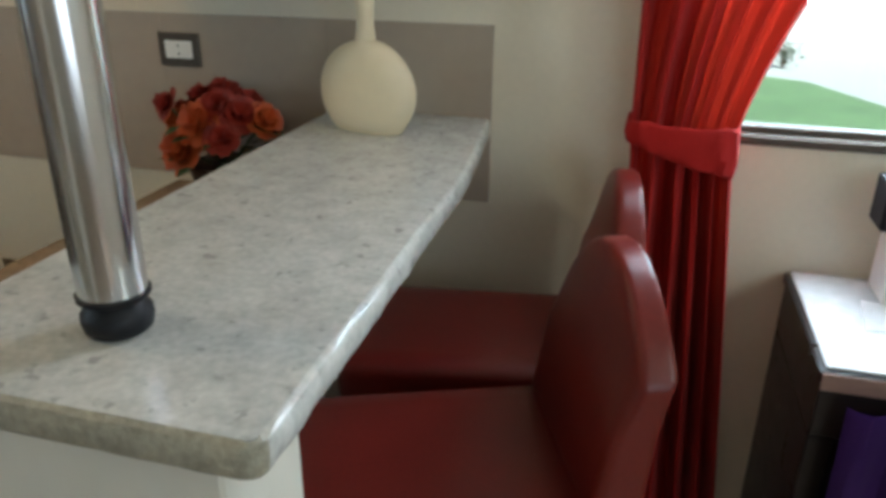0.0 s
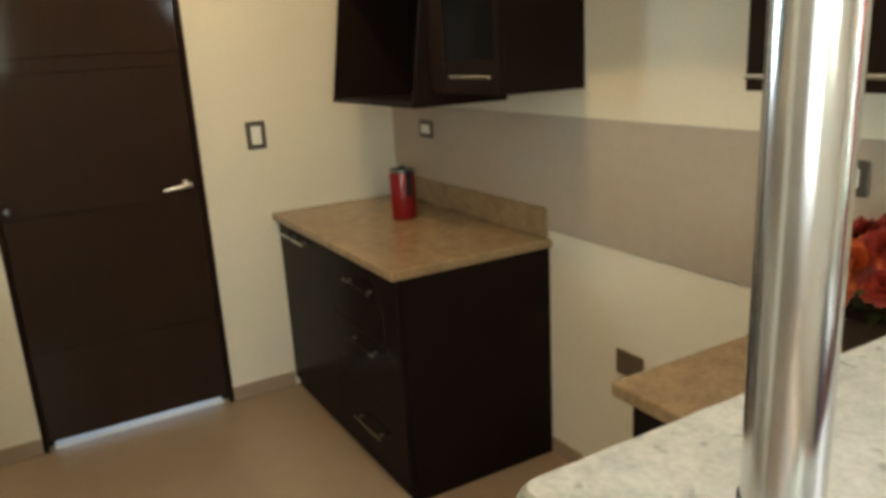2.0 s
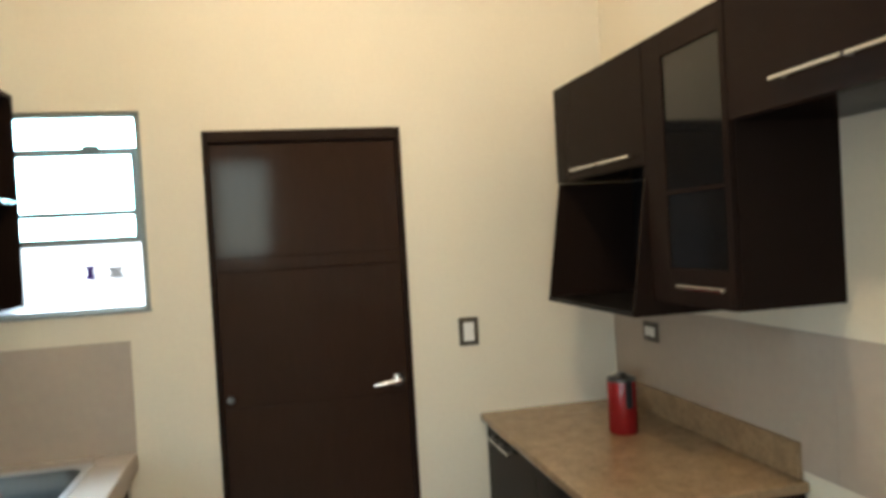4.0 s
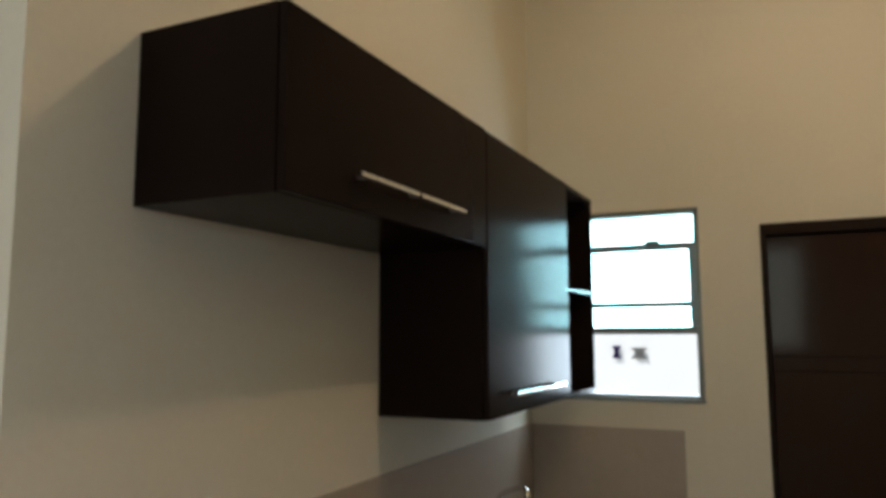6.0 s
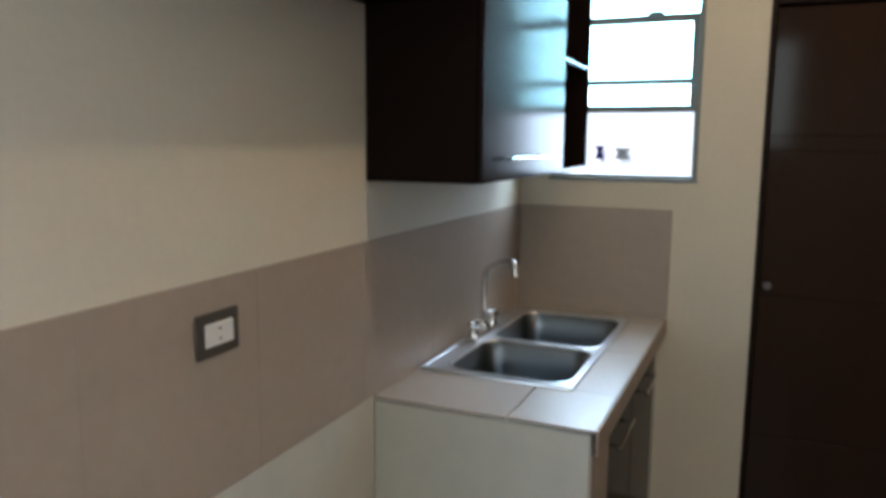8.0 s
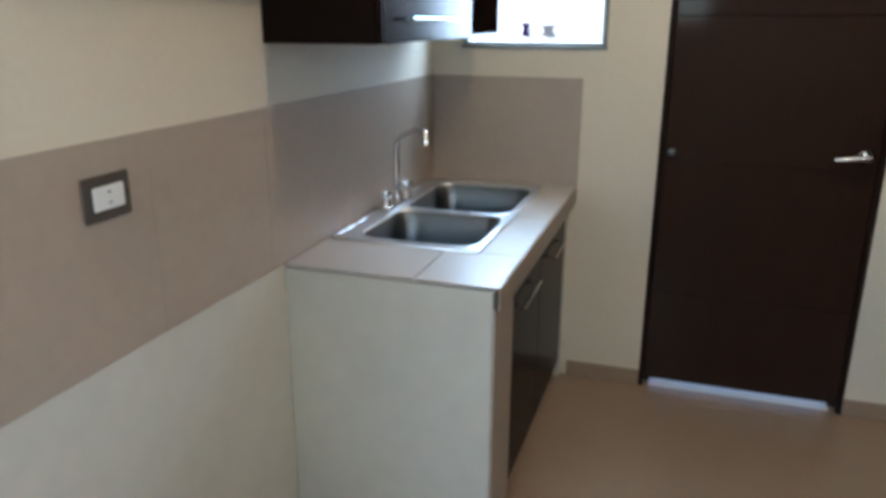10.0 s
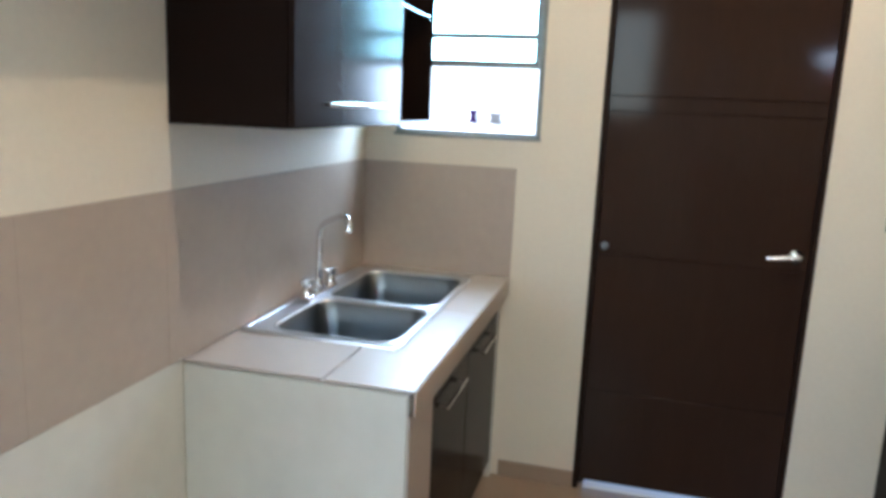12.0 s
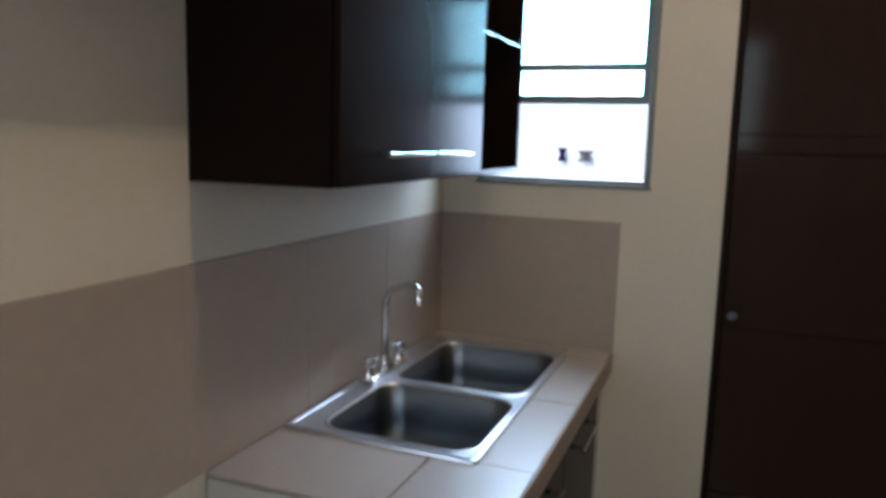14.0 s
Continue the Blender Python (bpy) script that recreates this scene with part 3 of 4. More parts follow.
wall_cabinet("dark wenge hung cabinet over the low counter", 2.26, 2.726, N - 0.001, N - 0.33, 1.425, 2.195, (2.28, 2.66, 1.455), group=GN)


def niche_cabinet():
    x0, x1 = 0.235, 0.970
    c = wall_cabinet("dark wenge flap cabinet with a flared open niche below", x0, x1, N - 0.001, N - 0.33, 1.815, 2.195, (0.434, 0.912, 1.852), group=GN)
    yb, yt, yl = N - 0.001, N - 0.325, N - 0.395
    z0, z1 = 1.345, 1.813
    for a in (x0, x1 - 0.016):
        bm = bmesh.new()
        pr = ((yb, z0), (yl, z0), (yt, z1), (yb, z1))
        loft(bm, [[(a, y, z) for y, z in pr], [(a + 0.016, y, z) for y, z in pr]])
        bm.faces.new([v for v in bm.verts if abs(v.co.x - a) < 1e-6])
        part("niche_side", bm, WENGE, c)
    # the niche's inner shade is put into the blackened floor and back
    part("niche_floor", boxed(x0 + 0.016, x1 - 0.016, yl + 0.002, yb, z0, z0 + 0.016), WENGE_SHADED, c)
    part("niche_back", boxed(x0 + 0.016, x1 - 0.016, yb - 0.006, yb, z0 + 0.016, z1), WENGE_SHADED, c)


niche_cabinet()


def drawer_unit():
    c = thing("drawer_cabinet", (0.6, 2.36, 0), "dark wenge base cabinet with one door and three drawers", "cabinet")
    y0, x1 = 2.062, 1.208
    part("body", boxed(0.012, x1, y0, N - 0.002, 0.0, 0.828, 0.002, 1), WENGE, c)
    part("door", boxed(0.016, 0.628, y0 - 0.020, y0 - 0.001, 0.05, 0.822, 0.002, 1), WENGE, c)
    bar_handle(c, 0.10, 0.40, y0 - 0.02, 0.785, -1)
    for a, b, hz in ((0.05, 0.305, 0.189), (0.309, 0.562, 0.514), (0.566, 0.822, 0.742)):
        d = part("drawer_front", boxed(0.632, x1 - 0.003, y0 - 0.020, y0 - 0.001, a, b, 0.002, 1), WENGE, c)
        bar_handle(d, 0.812, 1.040, y0 - 0.02, hz, -1)


def stone_top(label, x0, x1, y0, lip0, lip1, z=0.829):
    t = thing("countertop", ((x0 + x1) / 2, (y0 + N) / 2, z), label, "worktop", "brown granite worktops")
    part("slab", boxed(x0, x1, y0, N - 0.001, z, z + 0.033, 0.006, 2), BROWNSTONE, t)
    part("upstand", boxed(lip0, lip1, N - 0.020, N - 0.001, z + 0.0335, z + 0.143, 0.003, 1), BROWNSTONE, t)


drawer_unit()
stone_top("glossy honey-brown granite worktop with a low upstand", 0.002, 1.224, 2.02, 0.004, 1.20)
stone_top("honey-brown granite worktop tucked beside the bar", 2.225, 2.715, 2.02, 2.43, 2.71, 0.838)


def low_cabinet():
    c = thing("base_cabinet", (2.44, 2.36, 0), "dark wenge base cabinet beside the bar", "cabinet")
    part("body", boxed(2.262, 2.712, 2.062, N - 0.012, 0.0, 0.837, 0.002, 1), WENGE, c)
    d = part("door", boxed(2.265, 2.709, 2.042, 2.061, 0.05, 0.832, 0.002, 1), WENGE, c)
    bar_handle(d, 2.33, 2.55, 2.042, 0.75, -1)


low_cabinet()

# ---- bar ----


def bar():
    b = thing("bar_counter", (2.9, 2.07, 0), "breakfast bar on a white plastered half wall", "counter")
    part("end_wall", boxed(2.722, 3.090, 1.470, 1.620, 0, 1.054, 0.004, 1), MASONRY, b)
    part("half_wall", boxed(2.722, 2.840, 1.621, N - 0.001, 0, 1.054, 0.003, 1), MASONRY, b)


def bar_top():
    t = thing("countertop", (2.915, 2.06, 1.0545), "thick pale grey speckled granite bar top with rough rounded edges", "worktop")
    x0, x1, y0, y1, z0, z1 = 2.688, 3.144, 1.447, N - 0.001, 1.0545, 1.094
    k = 5

    def outline(inset, z):
        pts = []
        for cx, cy, a0, r in ((x0 + 0.028, y0 + 0.028, 180, 0.028), (x1 - 0.018, y0 + 0.018, 270, 0.018)):
            for i in range(k + 1):
                a = radians(a0 + 90 * i / k)
                pts.append((cx + (r - inset) * math.cos(a), cy + (r - inset) * math.sin(a), z))
        pts += [(x1 - 0.018 - inset, y1 - 0.42, z), (x1 - 0.066 - inset, y1, z), (x0 + inset, y1, z)]
        fine = []
        for a, b in zip(pts, pts[1:] + pts[:1]):
            m = max(1, round((Vector(b) - Vector(a)).length / 0.02)) if a[0] != b[0] or a[1] != b[1] else 1
            fine += [Vector(a).lerp(Vector(b), i / m) for i in range(m)]
        return fine

    def worn(ring, amount):
        """A ring shifted unevenly, as a hand-cut edge is."""
        out = []
        for p in ring:
            d = noise.noise_vector(p * 17) * 0.6 + noise.noise_vector(p * 60) * 0.4
            out.append((p.x + amount * d.x, min(p.y + amount * d.y, y1), p.z + 0.5 * amount * d.z))
        return out

    slab = bmesh.new()
    rings = loft(slab, [outline(0.009, z0 + 0.001), outline(0.009, z1)])
    slab.faces.new(rings[0][::-1])
    part("slab", slab, GRANITE, t)
    edge = bmesh.new()
    base = outline(0.0, z0)

    def ring(inset, z, amount):
        pts = []
        for p in base:
            q = p.copy()
            q.x += inset * (1 if p.x < x0 + 0.05 else -1 if p.x > x1 - 0.075 else 0)
            q.y += inset if p.y < y0 + 0.05 else 0
            q.z = z
            pts.append(q)
        return worn(pts, amount)

    lp = [ring(0.030, z0, 0), ring(0.004, z0 + 0.001, 0.003), ring(0.0, z0 + 0.008, 0.006), ring(0.0, z1 - 0.013, 0.006), ring(0.003, z1 - 0.004, 0.004), ring(0.0095, z1 - 0.0002, 0), ring(0.030, z1 - 0.004, 0)]
    loft(edge, lp + [lp[0]], False)
    bmesh.ops.remove_doubles(edge, verts=edge.verts, dist=1e-6)
    # dining-side long edge takes the paler granite as painted-in daylight; the others are rough
    for f in edge.faces:
        if f.calc_center_median().x > x1 - 0.075 and f.calc_center_median().y > y0 + 0.02:
            f.material_index = 1
    rim = part("edge", edge, GRANITE_EDGE, t, "rough chipped grey granite edge", True)
    rim.data.materials.append(GRANITE)


def pole():
    p = thing("chrome_pole", (2.907, 1.588, 1.0940), "polished chrome pole on a black foot standing on the bar", "pole")
    part("foot", lathe(bmesh.new(), 2.907, 1.588, ((0.0288, 1.0945), (0.0342, 1.0990), (0.0369, 1.1100), (0.0360, 1.1180), (0.0306, 1.1250), (0.0279, 1.1290), (0.0297, 1.1320), (0.0369, 1.1350), (0.0374, 1.1400), (0.0333, 1.1420))), RUBBER, p, "black plastic foot", True)
    part("tube", lathe(bmesh.new(), 2.907, 1.588, ((0.0347, 1.1415), (0.0347, H - 0.02))), POLESTEEL, p, "", True)
    part("top_flange", lathe(bmesh.new(), 2.907, 1.588, ((0.042, H - 0.02), (0.06, H - 0.006), (0.06, H - 0.001))), CHROME, p, "", True)


bar()
bar_top()
pole()

# ---- backsplash tiles ----


def backsplash(name, label, axis, at, out, a0, a1, z0, z1, step):
    """Large tiles in one row, each its own piece, on a thin bed."""
    def q(u0, u1, d0, d1):
        lo, hi = sorted((at + out * d0, at + out * d1))
        return (u0, u1, lo, hi) if axis == "x" else (lo, hi, u0, u1)
    s = structure(name, boxed(*q(a0, a1, 0.0, 0.0056), z0, z1), GROUT, label, "backsplash")
    u = a0
    while u < a1 - 0.02:
        v = min(u + step, a1)
        part("tile", boxed(*q(u + 0.0006, v - 0.0006, 0.0035, 0.0065), z0 + 0.0006, z1 - 0.0006, 0.0008, 1), TILE, s)
        u = v


backsplash("backsplash_south", "beige-brown ceramic tile band behind the sink", "x", 0.0, 1, 0.011, XC - 0.005, 0.858, 1.294, 0.445)
backsplash("backsplash_west", "beige-brown ceramic tile band beside the sink", "y", 0.0, 1, 0.0, 0.632, 0.858, 1.294, 0.445)
backsplash("backsplash_north", "beige-brown ceramic tile band behind the bar", "x", N, -1, 0.011, 3.078, 0.890, 1.300, 0.445)

# ---- switches and outlets ----


def plate(label, axis, at, out, u, z, w, h, group):
    """A dark cover plate with a white insert on a wall."""
    p = thing("wall_outlet", (u, at, z) if axis == "x" else (at, u, z), label, "outlet", group)

    def q(hw, d0, d1):
        lo, hi = sorted((at + out * d0, at + out * d1))
        return (u - hw, u + hw, lo, hi) if axis == "x" else (lo, hi, u - hw, u + hw)
    part("cover", boxed(*q(w / 2, 0.0005, 0.009), z - h / 2, z + h / 2, 0.003, 1), PLATE, p, "dark metal cover plate")
    part("insert", boxed(*q(w / 2 - 0.020, 0.006, 0.012), z - h / 2 + 0.020, z + h / 2 - 0.020, 0.002, 1), WHITE, p, "white insert")
    for k in (-1, 1):
        if axis == "x":
            part("slot", boxed(*q(0.003, 0.011, 0.0125), z + k * 0.010 - 0.002, z + k * 0.010 + 0.002), RUBBER, p)


plate("dark switch plate with white rocker on the cream wall", "y", 0.0, 1, 1.989, 1.217, 0.086, 0.120, "wall plates")
plate("dark outlet plate with white socket on the tile band", "x", 0.0065, 1, 1.920, 1.189, 0.120, 0.086, "wall plates")
plate("dark outlet plate with white socket on the tile band", "x", N - 0.0065, -1, 0.350, 1.200, 0.115, 0.078, "wall plates")
plate("dark outlet plate with white socket on the tile band", "x", N - 0.0065, -1, 2.286, 1.214, 0.115, 0.082, "wall plates")

bp = thing("wall_outlet", (1.62, N, 0.512), "dark brown blank cover plate low on the cream wall", "outlet", "wall plates")
part("cover", boxed(1.560, 1.680, N - 0.009, N - 0.0005, 0.469, 0.555, 0.003, 1), BROWNPLATE, bp)
for sx in (1.577, 1.663):
    part("screw", tube(bmesh.new(), [(sx, N - 0.008, 0.512), (sx, N - 0.0105, 0.512)], 0.003, 8), PLATE, bp)

# ---- things on the counters ----


def canister():
    c = thing("red_canister", (0.53, 2.43, 0.862), "shiny red canister with dark side clips on the worktop", "canister")
    cx, cy, z = 0.53, 2.43, 0.8625
    part("body", lathe(bmesh.new(), cx, cy, ((0.050, z), (0.054, z + 0.006), (0.054, z + 0.185), (0.050, z + 0.195))), REDTIN, c, "", True)
    part("lid", lathe(bmesh.new(), cx, cy, ((0.052, z + 0.195), (0.052, z + 0.207), (0.020, z + 0.212), (0.012, z + 0.222), (0.004, z + 0.223))), DARKSTEEL, c, "dull metal lid", True)
    for s in (-1, 1):
        part("clip", boxed(cx + s * 0.058 - 0.006, cx + s * 0.058 + 0.006, cy - 0.012, cy + 0.012, z + 0.10, z + 0.20, 0.004, 1), RUBBER, c)


def bottle_vase():
    v = thing("bottle_vase", (2.850, 2.475, 1.094), "flat round cream ceramic bottle vase with dry twigs", "vase")
    cx, cy, z = 2.850, 2.475, 1.0945
    bm = bmesh.new()
    loops = []
    prof = [(0.080, 0.0, 0.032), (0.085, 0.005, 0.036)]
    for i in range(1, 15):
        a = -0.78 + (1.42 + 0.78) * i / 14
        prof.append((0.117 * math.cos(a), 0.082 + 0.106 * math.sin(a), 0.020 + 0.030 * math.cos(a)))
    prof += [(0.021, 0.192, 0.021), (0.018, 0.215, 0.018), (0.018, 0.25, 0.018), (0.022, 0.272, 0.022), (0.017, 0.272, 0.017), (0.013, 0.23, 0.013)]
    tw = radians(-14)
    for a, h, b in prof:
        lp = []
        for k in range(28):
            t = 2 * math.pi * k / 28
            x, y = a * math.cos(t), b * math.sin(t)
            lp.append((cx + x * math.cos(tw) - y * math.sin(tw), cy + x * math.sin(tw) + y * math.cos(tw), z + h))
        loops.append(lp)
    rings = loft(bm, loops)
    bm.faces.new(rings[0][::-1])
    part("body", bm, CERAMIC, v, "", True)
    rnd = random.Random(5)
    tuft = bmesh.new()
    for i in range(60):
        an, rr = rnd.uniform(0, 6.28), rnd.uniform(0.0, 0.034)
        p = Vector((cx + rr * math.cos(an), cy + rr * math.sin(an), z + 0.268 + rnd.uniform(0.0, 0.060) + 0.4 * rr))
        d = Vector((math.cos(an) + rnd.gauss(0, 0.5), math.sin(an) + rnd.gauss(0, 0.5), rnd.uniform(0.2, 1.2))).normalized() * rnd.uniform(0.012, 0.024)
        w = d.cross(Vector((0.2, 0.1, 1))).normalized() * rnd.uniform(0.005, 0.009)
        q = [tuft.verts.new(v) for v in (p, p + d * 0.5 + w, p + d, p + d * 0.5 - w)]
        tuft.faces.new(q)
    part("dry_petals", tuft, PETAL, v, "faded rusty dry petals in the mouth")
    for i in range(9):
        an, sp = rnd.uniform(0, 6.28), rnd.uniform(0.04, 0.17)
        top = Vector((cx + sp * math.cos(an), cy + sp * 0.6 * math.sin(an), z + rnd.uniform(0.34, 0.52)))
        root = Vector((cx, cy, z + 0.245))
        mid = root.lerp(top, 0.5) + Vector((0, 0, 0.03))
        st = part("twig", tube(bmesh.new(), [root, mid, top], [0.002, 0.0016, 0.001], 5), TWIG, v, "", True)
        for j in range(4):
            f = 0.4 + 0.6 * j / 3
            p = root.lerp(mid, f * 2) if f < 0.5 else mid.lerp(top, f * 2 - 1)
            bd = bmesh.new()
            bmesh.ops.create_icosphere(bd, subdivisions=1, radius=rnd.uniform(0.004, 0.008), matrix=Matrix.Translation(p + Vector([rnd.uniform(-0.012, 0.012) for _ in range(3)])))
            part("bud", bd, BUD, st)


def rose(bm, c, r, rnd, normal):
    """A loose bloom of cupped petals round a tilted axis."""
    up = Vector(normal).normalized()
    q = up.to_track_quat("Z", "Y")
    for ring, (n, rr, tilt) in enumerate(((4, 0.35, 1.25), (6, 0.65, 0.95), (8, 1.0, 0.5))):
        for i in range(n):
            a = 2 * math.pi * i / n + ring * 0.5 + rnd.uniform(-0.2, 0.2)
            grid = []
            for u in (-1, 0, 1):
                row = []
                for w in (0.0, 0.5, 1.0):
                    wd = r * 0.5 * math.sin(0.6 + 2.0 * w) * u
                    d = r * rr * w
                    hgt = r * (0.9 - 0.25 * ring) * w * math.sin(tilt) - 0.10 * r * abs(u)
                    p = Vector((d * math.cos(a) - wd * math.sin(a), d * math.sin(a) + wd * math.cos(a), hgt + (0.15 * r if u == 0 else 0) * -w))
                    row.append(bm.verts.new(Vector(c) + q @ p))
                grid.append(row)
            for g in range(2):
                for h in range(2):
                    bm.faces.new((grid[g][h], grid[g + 1][h], grid[g + 1][h + 1], grid[g][h + 1]))


def flowers():
    f = thing("flower_basket", (2.46, 2.53, 0.871), "dark wicker basket of orange and red silk roses", "flowers")
    cx, cy, z = 2.46, 2.53, 0.8715
    part("basket", lathe(bmesh.new(), cx, cy, ((0.055, z), (0.075, z + 0.05), (0.085, z + 0.10), (0.080, z + 0.105), (0.06, z + 0.09))), WICKER, f, "dark wicker basket", True)
    rnd = random.Random(11)
    # large orange heads low on the kitchen side, smaller red ones above and towards the bar
    heads = [(-0.055, -0.075, 0.170, 0.066, 0), (-0.085, -0.020, 0.215, 0.058, 0), (-0.015, -0.070, 0.232, 0.056, 0), (-0.060, 0.030, 0.262, 0.050, 1),
             (-0.095, -0.060, 0.268, 0.042, 1), (0.025, -0.045, 0.268, 0.048, 1), (0.000, 0.020, 0.285, 0.046, 1), (0.075, -0.040, 0.250, 0.046, 1),
             (0.060, 0.025, 0.262, 0.046, 1), (0.120, -0.015, 0.235, 0.044, 0), (-0.110, 0.035, 0.225, 0.046, 1), (0.050, -0.085, 0.205, 0.044, 1)]
    for dx, dy, dz, r, k in heads:
        c = (cx + dx, min(cy + dy, N - 0.06), z + dz - 0.02)
        bm = bmesh.new()
        rose(bm, c, r * rnd.uniform(0.95, 1.08), rnd, (dx, dy - 0.06, 0.09))
        fl = part("rose", bm, REDPETAL if k else ORANGE, f, "red silk rose" if k else "orange silk rose", True)
        part("stem", tube(bmesh.new(), [(cx, cy, z + 0.08), c], 0.003, 5), LEAF, fl)
    lf = bmesh.new()
    for i in range(70):
        a, s = rnd.uniform(0, 6.28), rnd.uniform(0.04, 0.13)
        p = Vector((cx + 0.02 + s * math.cos(a), min(cy + s * math.sin(a), N - 0.05), z + rnd.uniform(0.09, 0.22)))
        d = Vector((math.cos(a), math.sin(a), rnd.uniform(-0.3, 0.6))).normalized() * rnd.uniform(0.035, 0.06)
        w = d.cross(Vector((0, 0, 1))).normalized() * 0.015
        vs = [lf.verts.new(q) for q in (p, p + d * 0.5 + w, p + d + Vector((0, 0, -0.008)), p + d * 0.5 - w)]
        lf.faces.new(vs)
    part("leaves", lf, LEAF, f)


canister()
bottle_vase()
flowers()

# ---- dining side ----


def soft_box(bm, x0, x1, y0, y1, z0, z1, r, n=10, lean=0.0, belly=0.0, arch=0.0, taper=0.0, gather=1):
    """A padded block: a rounded box, leaning along x with height and swelling at its middle."""
    b = bmesh.new()
    bmesh.ops.create_cube(b, size=2.0)
    bmesh.ops.subdivide_edges(b, edges=b.edges[:], cuts=n, use_grid_fill=True)
    hx, hy, hz = (x1 - x0) / 2, (y1 - y0) / 2, (z1 - z0) / 2
    c = Vector(((x0 + x1) / 2, (y0 + y1) / 2, (z0 + z1) / 2))
    for v in b.verts:
        # rows of the mesh gather at the seams
        g = [math.copysign(1 - (1 - min(abs(a), 1.0)) ** gather, a) for a in v.co]
        p = Vector((g[0] * hx, g[1] * hy, g[2] * hz))
        core = Vector([max(-h + r, min(h - r, a)) for a, h in zip(p, (hx, hy, hz))])
        d = p - core
        p = core + (d.normalized() * r if d.length > 1e-9 else d)
        u, w = p.z / hz, p.y / hy
        p.x *= 1 - taper * u
        p.x += lean * u + math.copysign(belly, p.x) * (1 - u * u) * (1 - w * w)
        if p.z > 0:
            p.z -= arch * w * w * u
        v.co = c + p
    me = bpy.data.meshes.new("tmp")
    b.to_mesh(me)
    b.free()
    bm.from_mesh(me)
    bpy.data.meshes.remove(me)
    return bm


def bar_chair():
    c = thing("bar_chair", (3.40, 2.015, 0), "oxblood leather bar chair with a high padded back", "chair", "chairs at the bar")
    y0, y1 = 1.845, 2.185
    part("seat", soft_box(bmesh.new(), 2.90, 3.39, y0 - 0.008, y1 + 0.008, 0.625, 0.735, 0.03, 10, gather=2), LEATHER, c, "", True)
    part("backrest", soft_box(bmesh.new(), 3.380, 3.446, y0 - 0.010, y1 + 0.010, 0.66, 1.076, 0.014, 15, 0.024, 0.006, 0.130, 0.26, 2), LEATHER, c, "", True)
    ap = boxed(2.92, 3.42, y0 + 0.02, y1 - 0.02, 0.57, 0.626, 0.004, 1)
    part("seat_frame", ap, TABLEWOOD, c)
    for x, y in ((2.95, y0 + 0.04), (2.95, y1 - 0.04), (3.39, y0 + 0.04), (3.39, y1 - 0.04)):
        part("leg", boxed(x - 0.02, x + 0.02, y - 0.02, y + 0.02, 0, 0.57, 0.004, 1), TABLEWOOD, c)
    part("footrest", boxed(2.94, 2.96, y0 + 0.06, y1 - 0.06, 0.25, 0.28, 0.003, 1), TABLEWOOD, c)
    return c


first = bar_chair()
first.matrix_world = pose(3.376, 2.02, 0, 0, 0, 22)
copy_thing(first, pose(3.362, 2.385, 0, 0, 0, 9))


def curtain():
    c = thing("curtain", (3.58, N - 0.07, 0.05), "red cloth curtain tied back beside the window", "curtain")
    bm = bmesh.new()
    nu, nv = 150, 60
    zt, zb, tie = 2.45, 0.06, 1.095
    rows = []
    for j in range(nv + 1):
        z = zb + (zt - zb) * j / nv
        if z >= tie:
            k = (z - tie) / (zt - tie)
            l, r = 3.392 - 0.02 * k, 3.598 + 0.28 * k + 0.75 * k * k
        else:
            k = (tie - z) / (tie - zb)
            l, r = 3.396 + 0.03 * k, 3.598 + 0.10 * k
        amp = 0.024 + 0.034 * min(1, abs(z - tie) / 0.5)
        row = []
        for i in range(nu + 1):
            u = i / nu
            ph = u * 2 * math.pi * 5.2 + 1.3 * math.sin(u * 7 + z * 1.1) + 0.35 * math.sin(z * 3.1 + u * 3)
            y = N - 0.075 - amp * math.sin(ph) - 0.010 * math.sin(ph * 2.3 + z * 2)
            row.append(bm.verts.new((l + (r - l) * u, min(y, N - 0.012), z)))
        rows.append(row)
    for a, b in zip(rows, rows[1:]):
        for i in range(nu):
            bm.faces.new((a[i], a[i + 1], b[i + 1], b[i]))
    cl = part("cloth", bm, CURTAIN, c, "", True)
    md = bmesh.new()
    rings = []
    for h, g in ((-0.052, 0.000), (-0.046, 0.006), (-0.015, 0.010), (0.018, 0.008), (0.048, 0.006), (0.054, 0.000)):
        ring = []
        for k in range(36):
            a = 2 * math.pi * k / 36
            x = 3.495 + (0.106 + g) * math.copysign(abs(math.cos(a)) ** 0.6, math.cos(a))
            y = N - 0.078 + (0.060 + g + 0.006 * math.sin(11 * a + 40 * h)) * math.copysign(abs(math.sin(a)) ** 0.6, math.sin(a))
            ring.append((x, min(y, N - 0.004), tie + 0.002 + h * (0.72 + 2.6 * (x - 3.495)) - 0.16 * (x - 3.495) + 0.003 * math.sin(5 * a)))
        rings.append(ring)
    loft(md, rings, False)
    part("tieback", md, CURTAIN, c, "red cloth tie-back band", True)


def curtain_rod():
    r = thing("curtain_rod", (4.0, N - 0.07, 2.46), "dark metal curtain rod above the dining window", "rod")
    part("rod", tube(bmesh.new(), [(3.3, N - 0.07, 2.46), (4.5, N - 0.07, 2.46)], 0.012, 12), PLATE, r, "", True)
    for x in (3.36, 4.45):
        part("bracket", boxed(x - 0.01, x + 0.01, N - 0.08, N, 2.44, 2.47), PLATE, r)


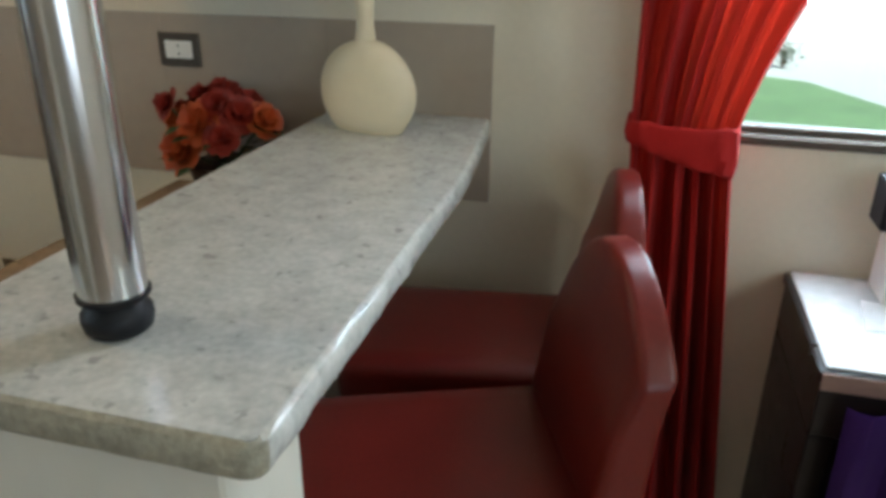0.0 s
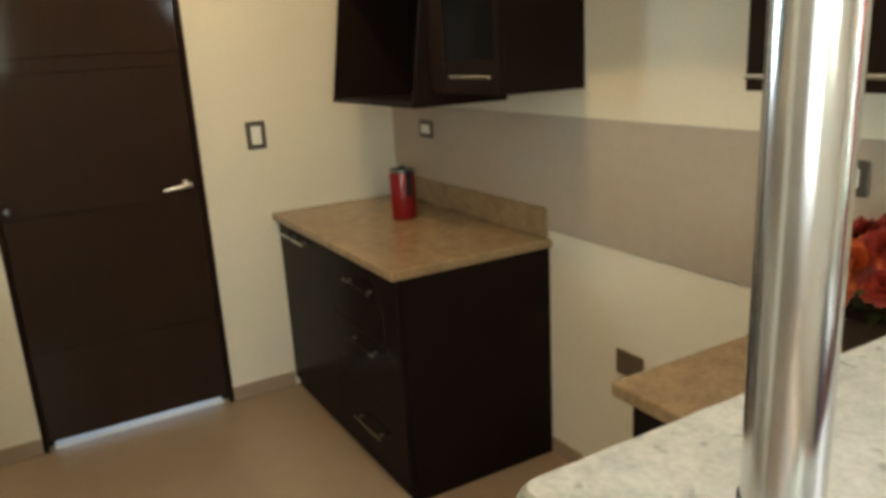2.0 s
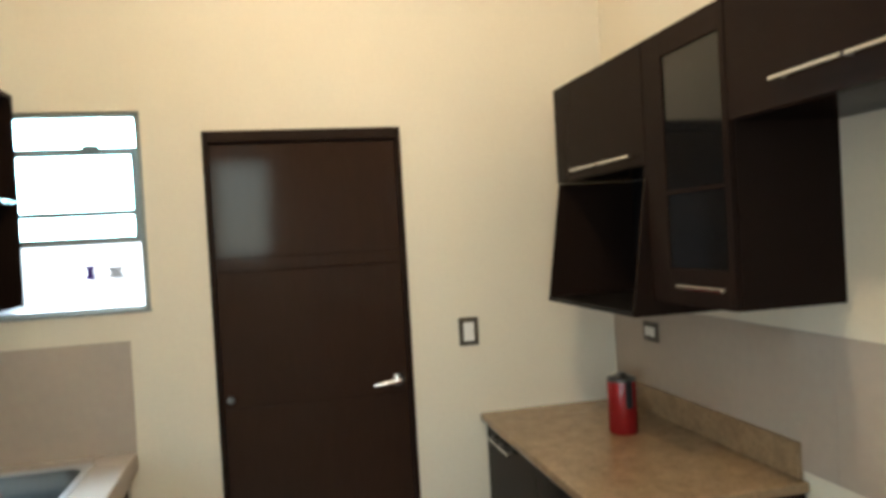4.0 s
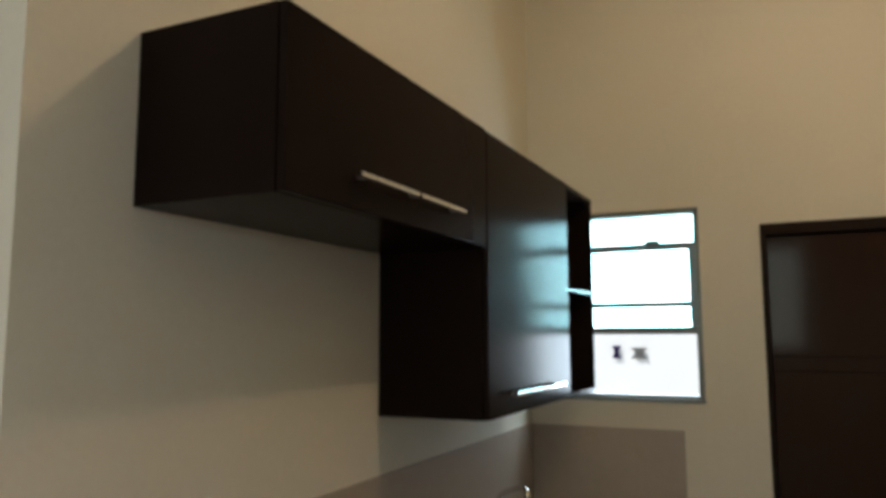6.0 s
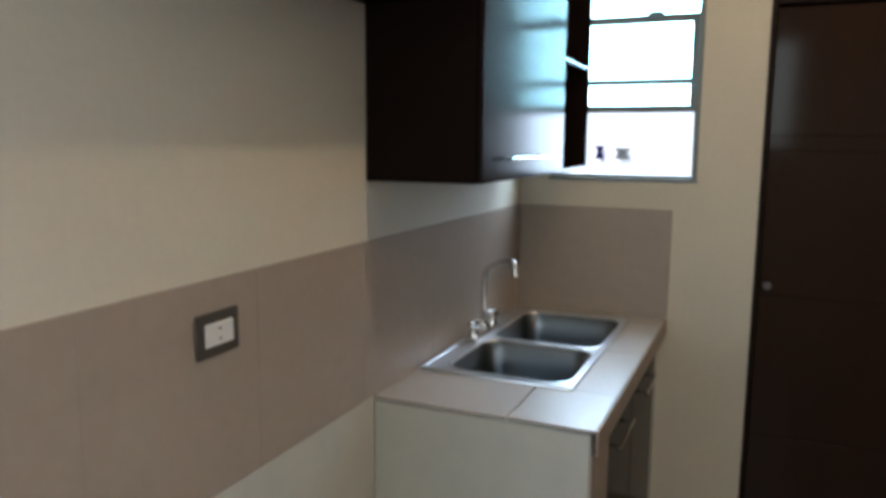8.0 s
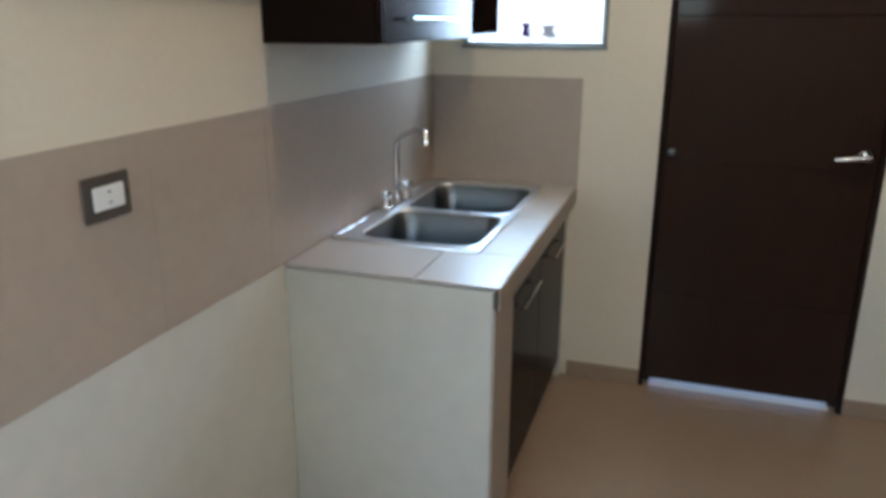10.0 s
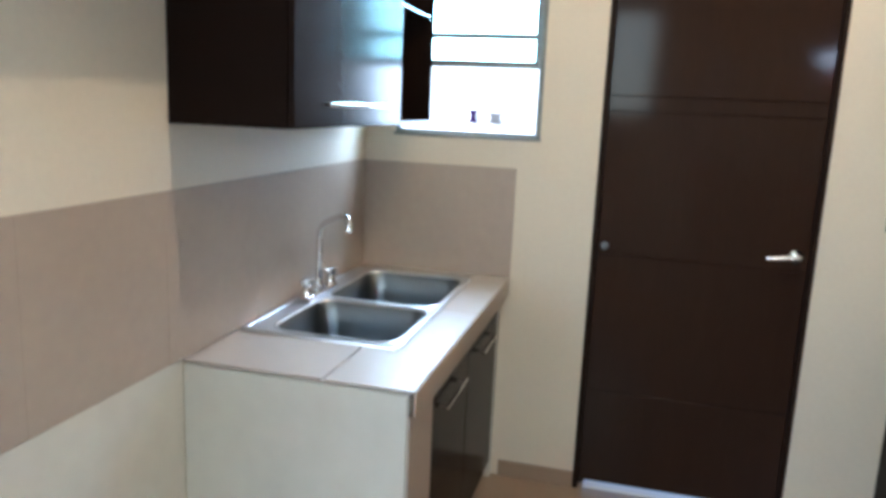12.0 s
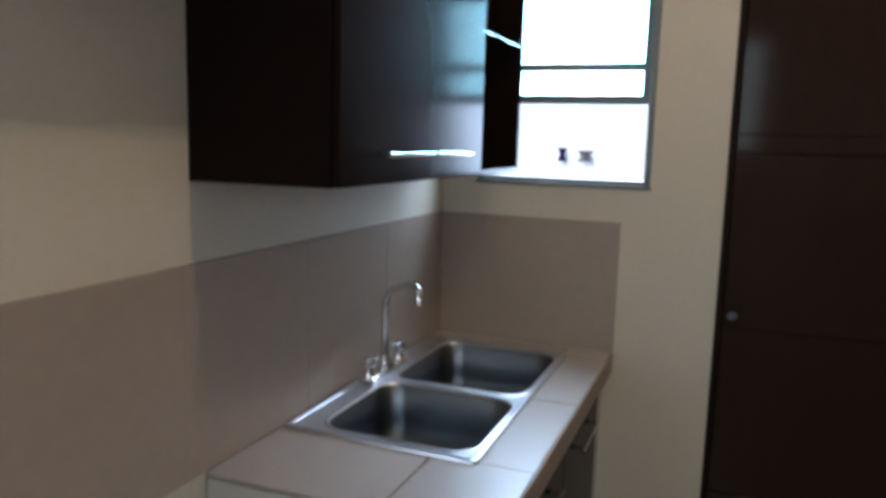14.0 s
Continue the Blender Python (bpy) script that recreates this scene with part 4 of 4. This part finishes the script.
def console_table():
    t = thing("console_table", (4.4, 2.46, 0), "near-black wooden console table with a pale glossy top", "table")
    x0, x1, y0, y1 = 3.756, 4.97, 2.234, N - 0.012
    part("apron", boxed(x0 + 0.006, x1 - 0.006, y0 + 0.006, y1, 0.66, 0.772, 0.003, 1), TABLEWOOD, t)
    part("table_edge", boxed(x0, x1, y0, y1, 0.772, 0.796, 0.003, 1), TABLEWOOD, t)
    part("tabletop", boxed(x0 + 0.012, x1 - 0.012, y0 + 0.012, y1, 0.7962, 0.802, 0.002, 1), MARBLE, t, "pale glossy inset top")
    part("edge_band", boxed(x0 + 0.004, x1 - 0.004, y0 - 0.004, y0 - 0.0005, 0.762, 0.795, 0.001, 1), BANDWOOD, t, "pinkish-brown front edge band")
    part("end_panel", boxed(x0 + 0.006, x0 + 0.05, y0 + 0.01, y1, 0, 0.66, 0.003, 1), TABLEWOOD, t)
    part("end_panel", boxed(x1 - 0.05, x1 - 0.006, y0 + 0.01, y1, 0, 0.66, 0.003, 1), TABLEWOOD, t)
    part("back_panel", boxed(x0 + 0.05, x1 - 0.05, y1 - 0.03, y1, 0.1, 0.66), TABLEWOOD, t)
    return t


def purple_cloth():
    bm = bmesh.new()
    g, h = 60, 14
    x0, x1 = 3.800, 4.87
    rows = []
    for j in range(h + 1):
        z = 0.02 + 0.735 * j / h
        rows.append([bm.verts.new((x0 + (x1 - x0) * i / g, 2.199 - (0.018 + 0.03 * (1 - j / h)) * math.sin(i * 0.9 + 0.3 * math.sin(j * 0.7)), z)) for i in range(g + 1)])
    for a, b in zip(rows, rows[1:]):
        for i in range(g):
            bm.faces.new((a[i], a[i + 1], b[i + 1], b[i]))
    bmesh.ops.solidify(bm, geom=bm.faces[:], thickness=0.004)
    tagged(part("draped_cloth", bm, PURPLE, None, "", True), "purple cloth hanging down the front of the table", "cloth")


curtain()
curtain_rod()
console_table()
purple_cloth()
bm = bmesh.new()
g = 6
vs = [[bm.verts.new((3.86 + 0.16 * i / g + 0.02 * j / g, 2.40 + 0.13 * j / g, 0.8035 + 0.004 * abs(math.sin(i * 1.1 + j * 0.8)))) for i in range(g + 1)] for j in range(g + 1)]
for j in range(g):
    for i in range(g):
        bm.faces.new((vs[j][i], vs[j][i + 1], vs[j + 1][i + 1], vs[j + 1][i]))
bmesh.ops.solidify(bm, geom=bm.faces[:], thickness=0.0012)
tagged(part("paper_sheet", bm, PAPER), "creased white paper lying on the console table", "paper")
tagged(part("carton", boxed(3.915, 4.08, 2.52, 2.63, 0.803, 0.954, 0.004, 2), PAPER), "small pale carton standing on the console table", "box")
tagged(part("black_box", boxed(3.882, 4.09, 2.53, 2.62, 0.9545, 1.052, 0.006, 2), RUBBER), "small black box lying on a pale carton", "box")
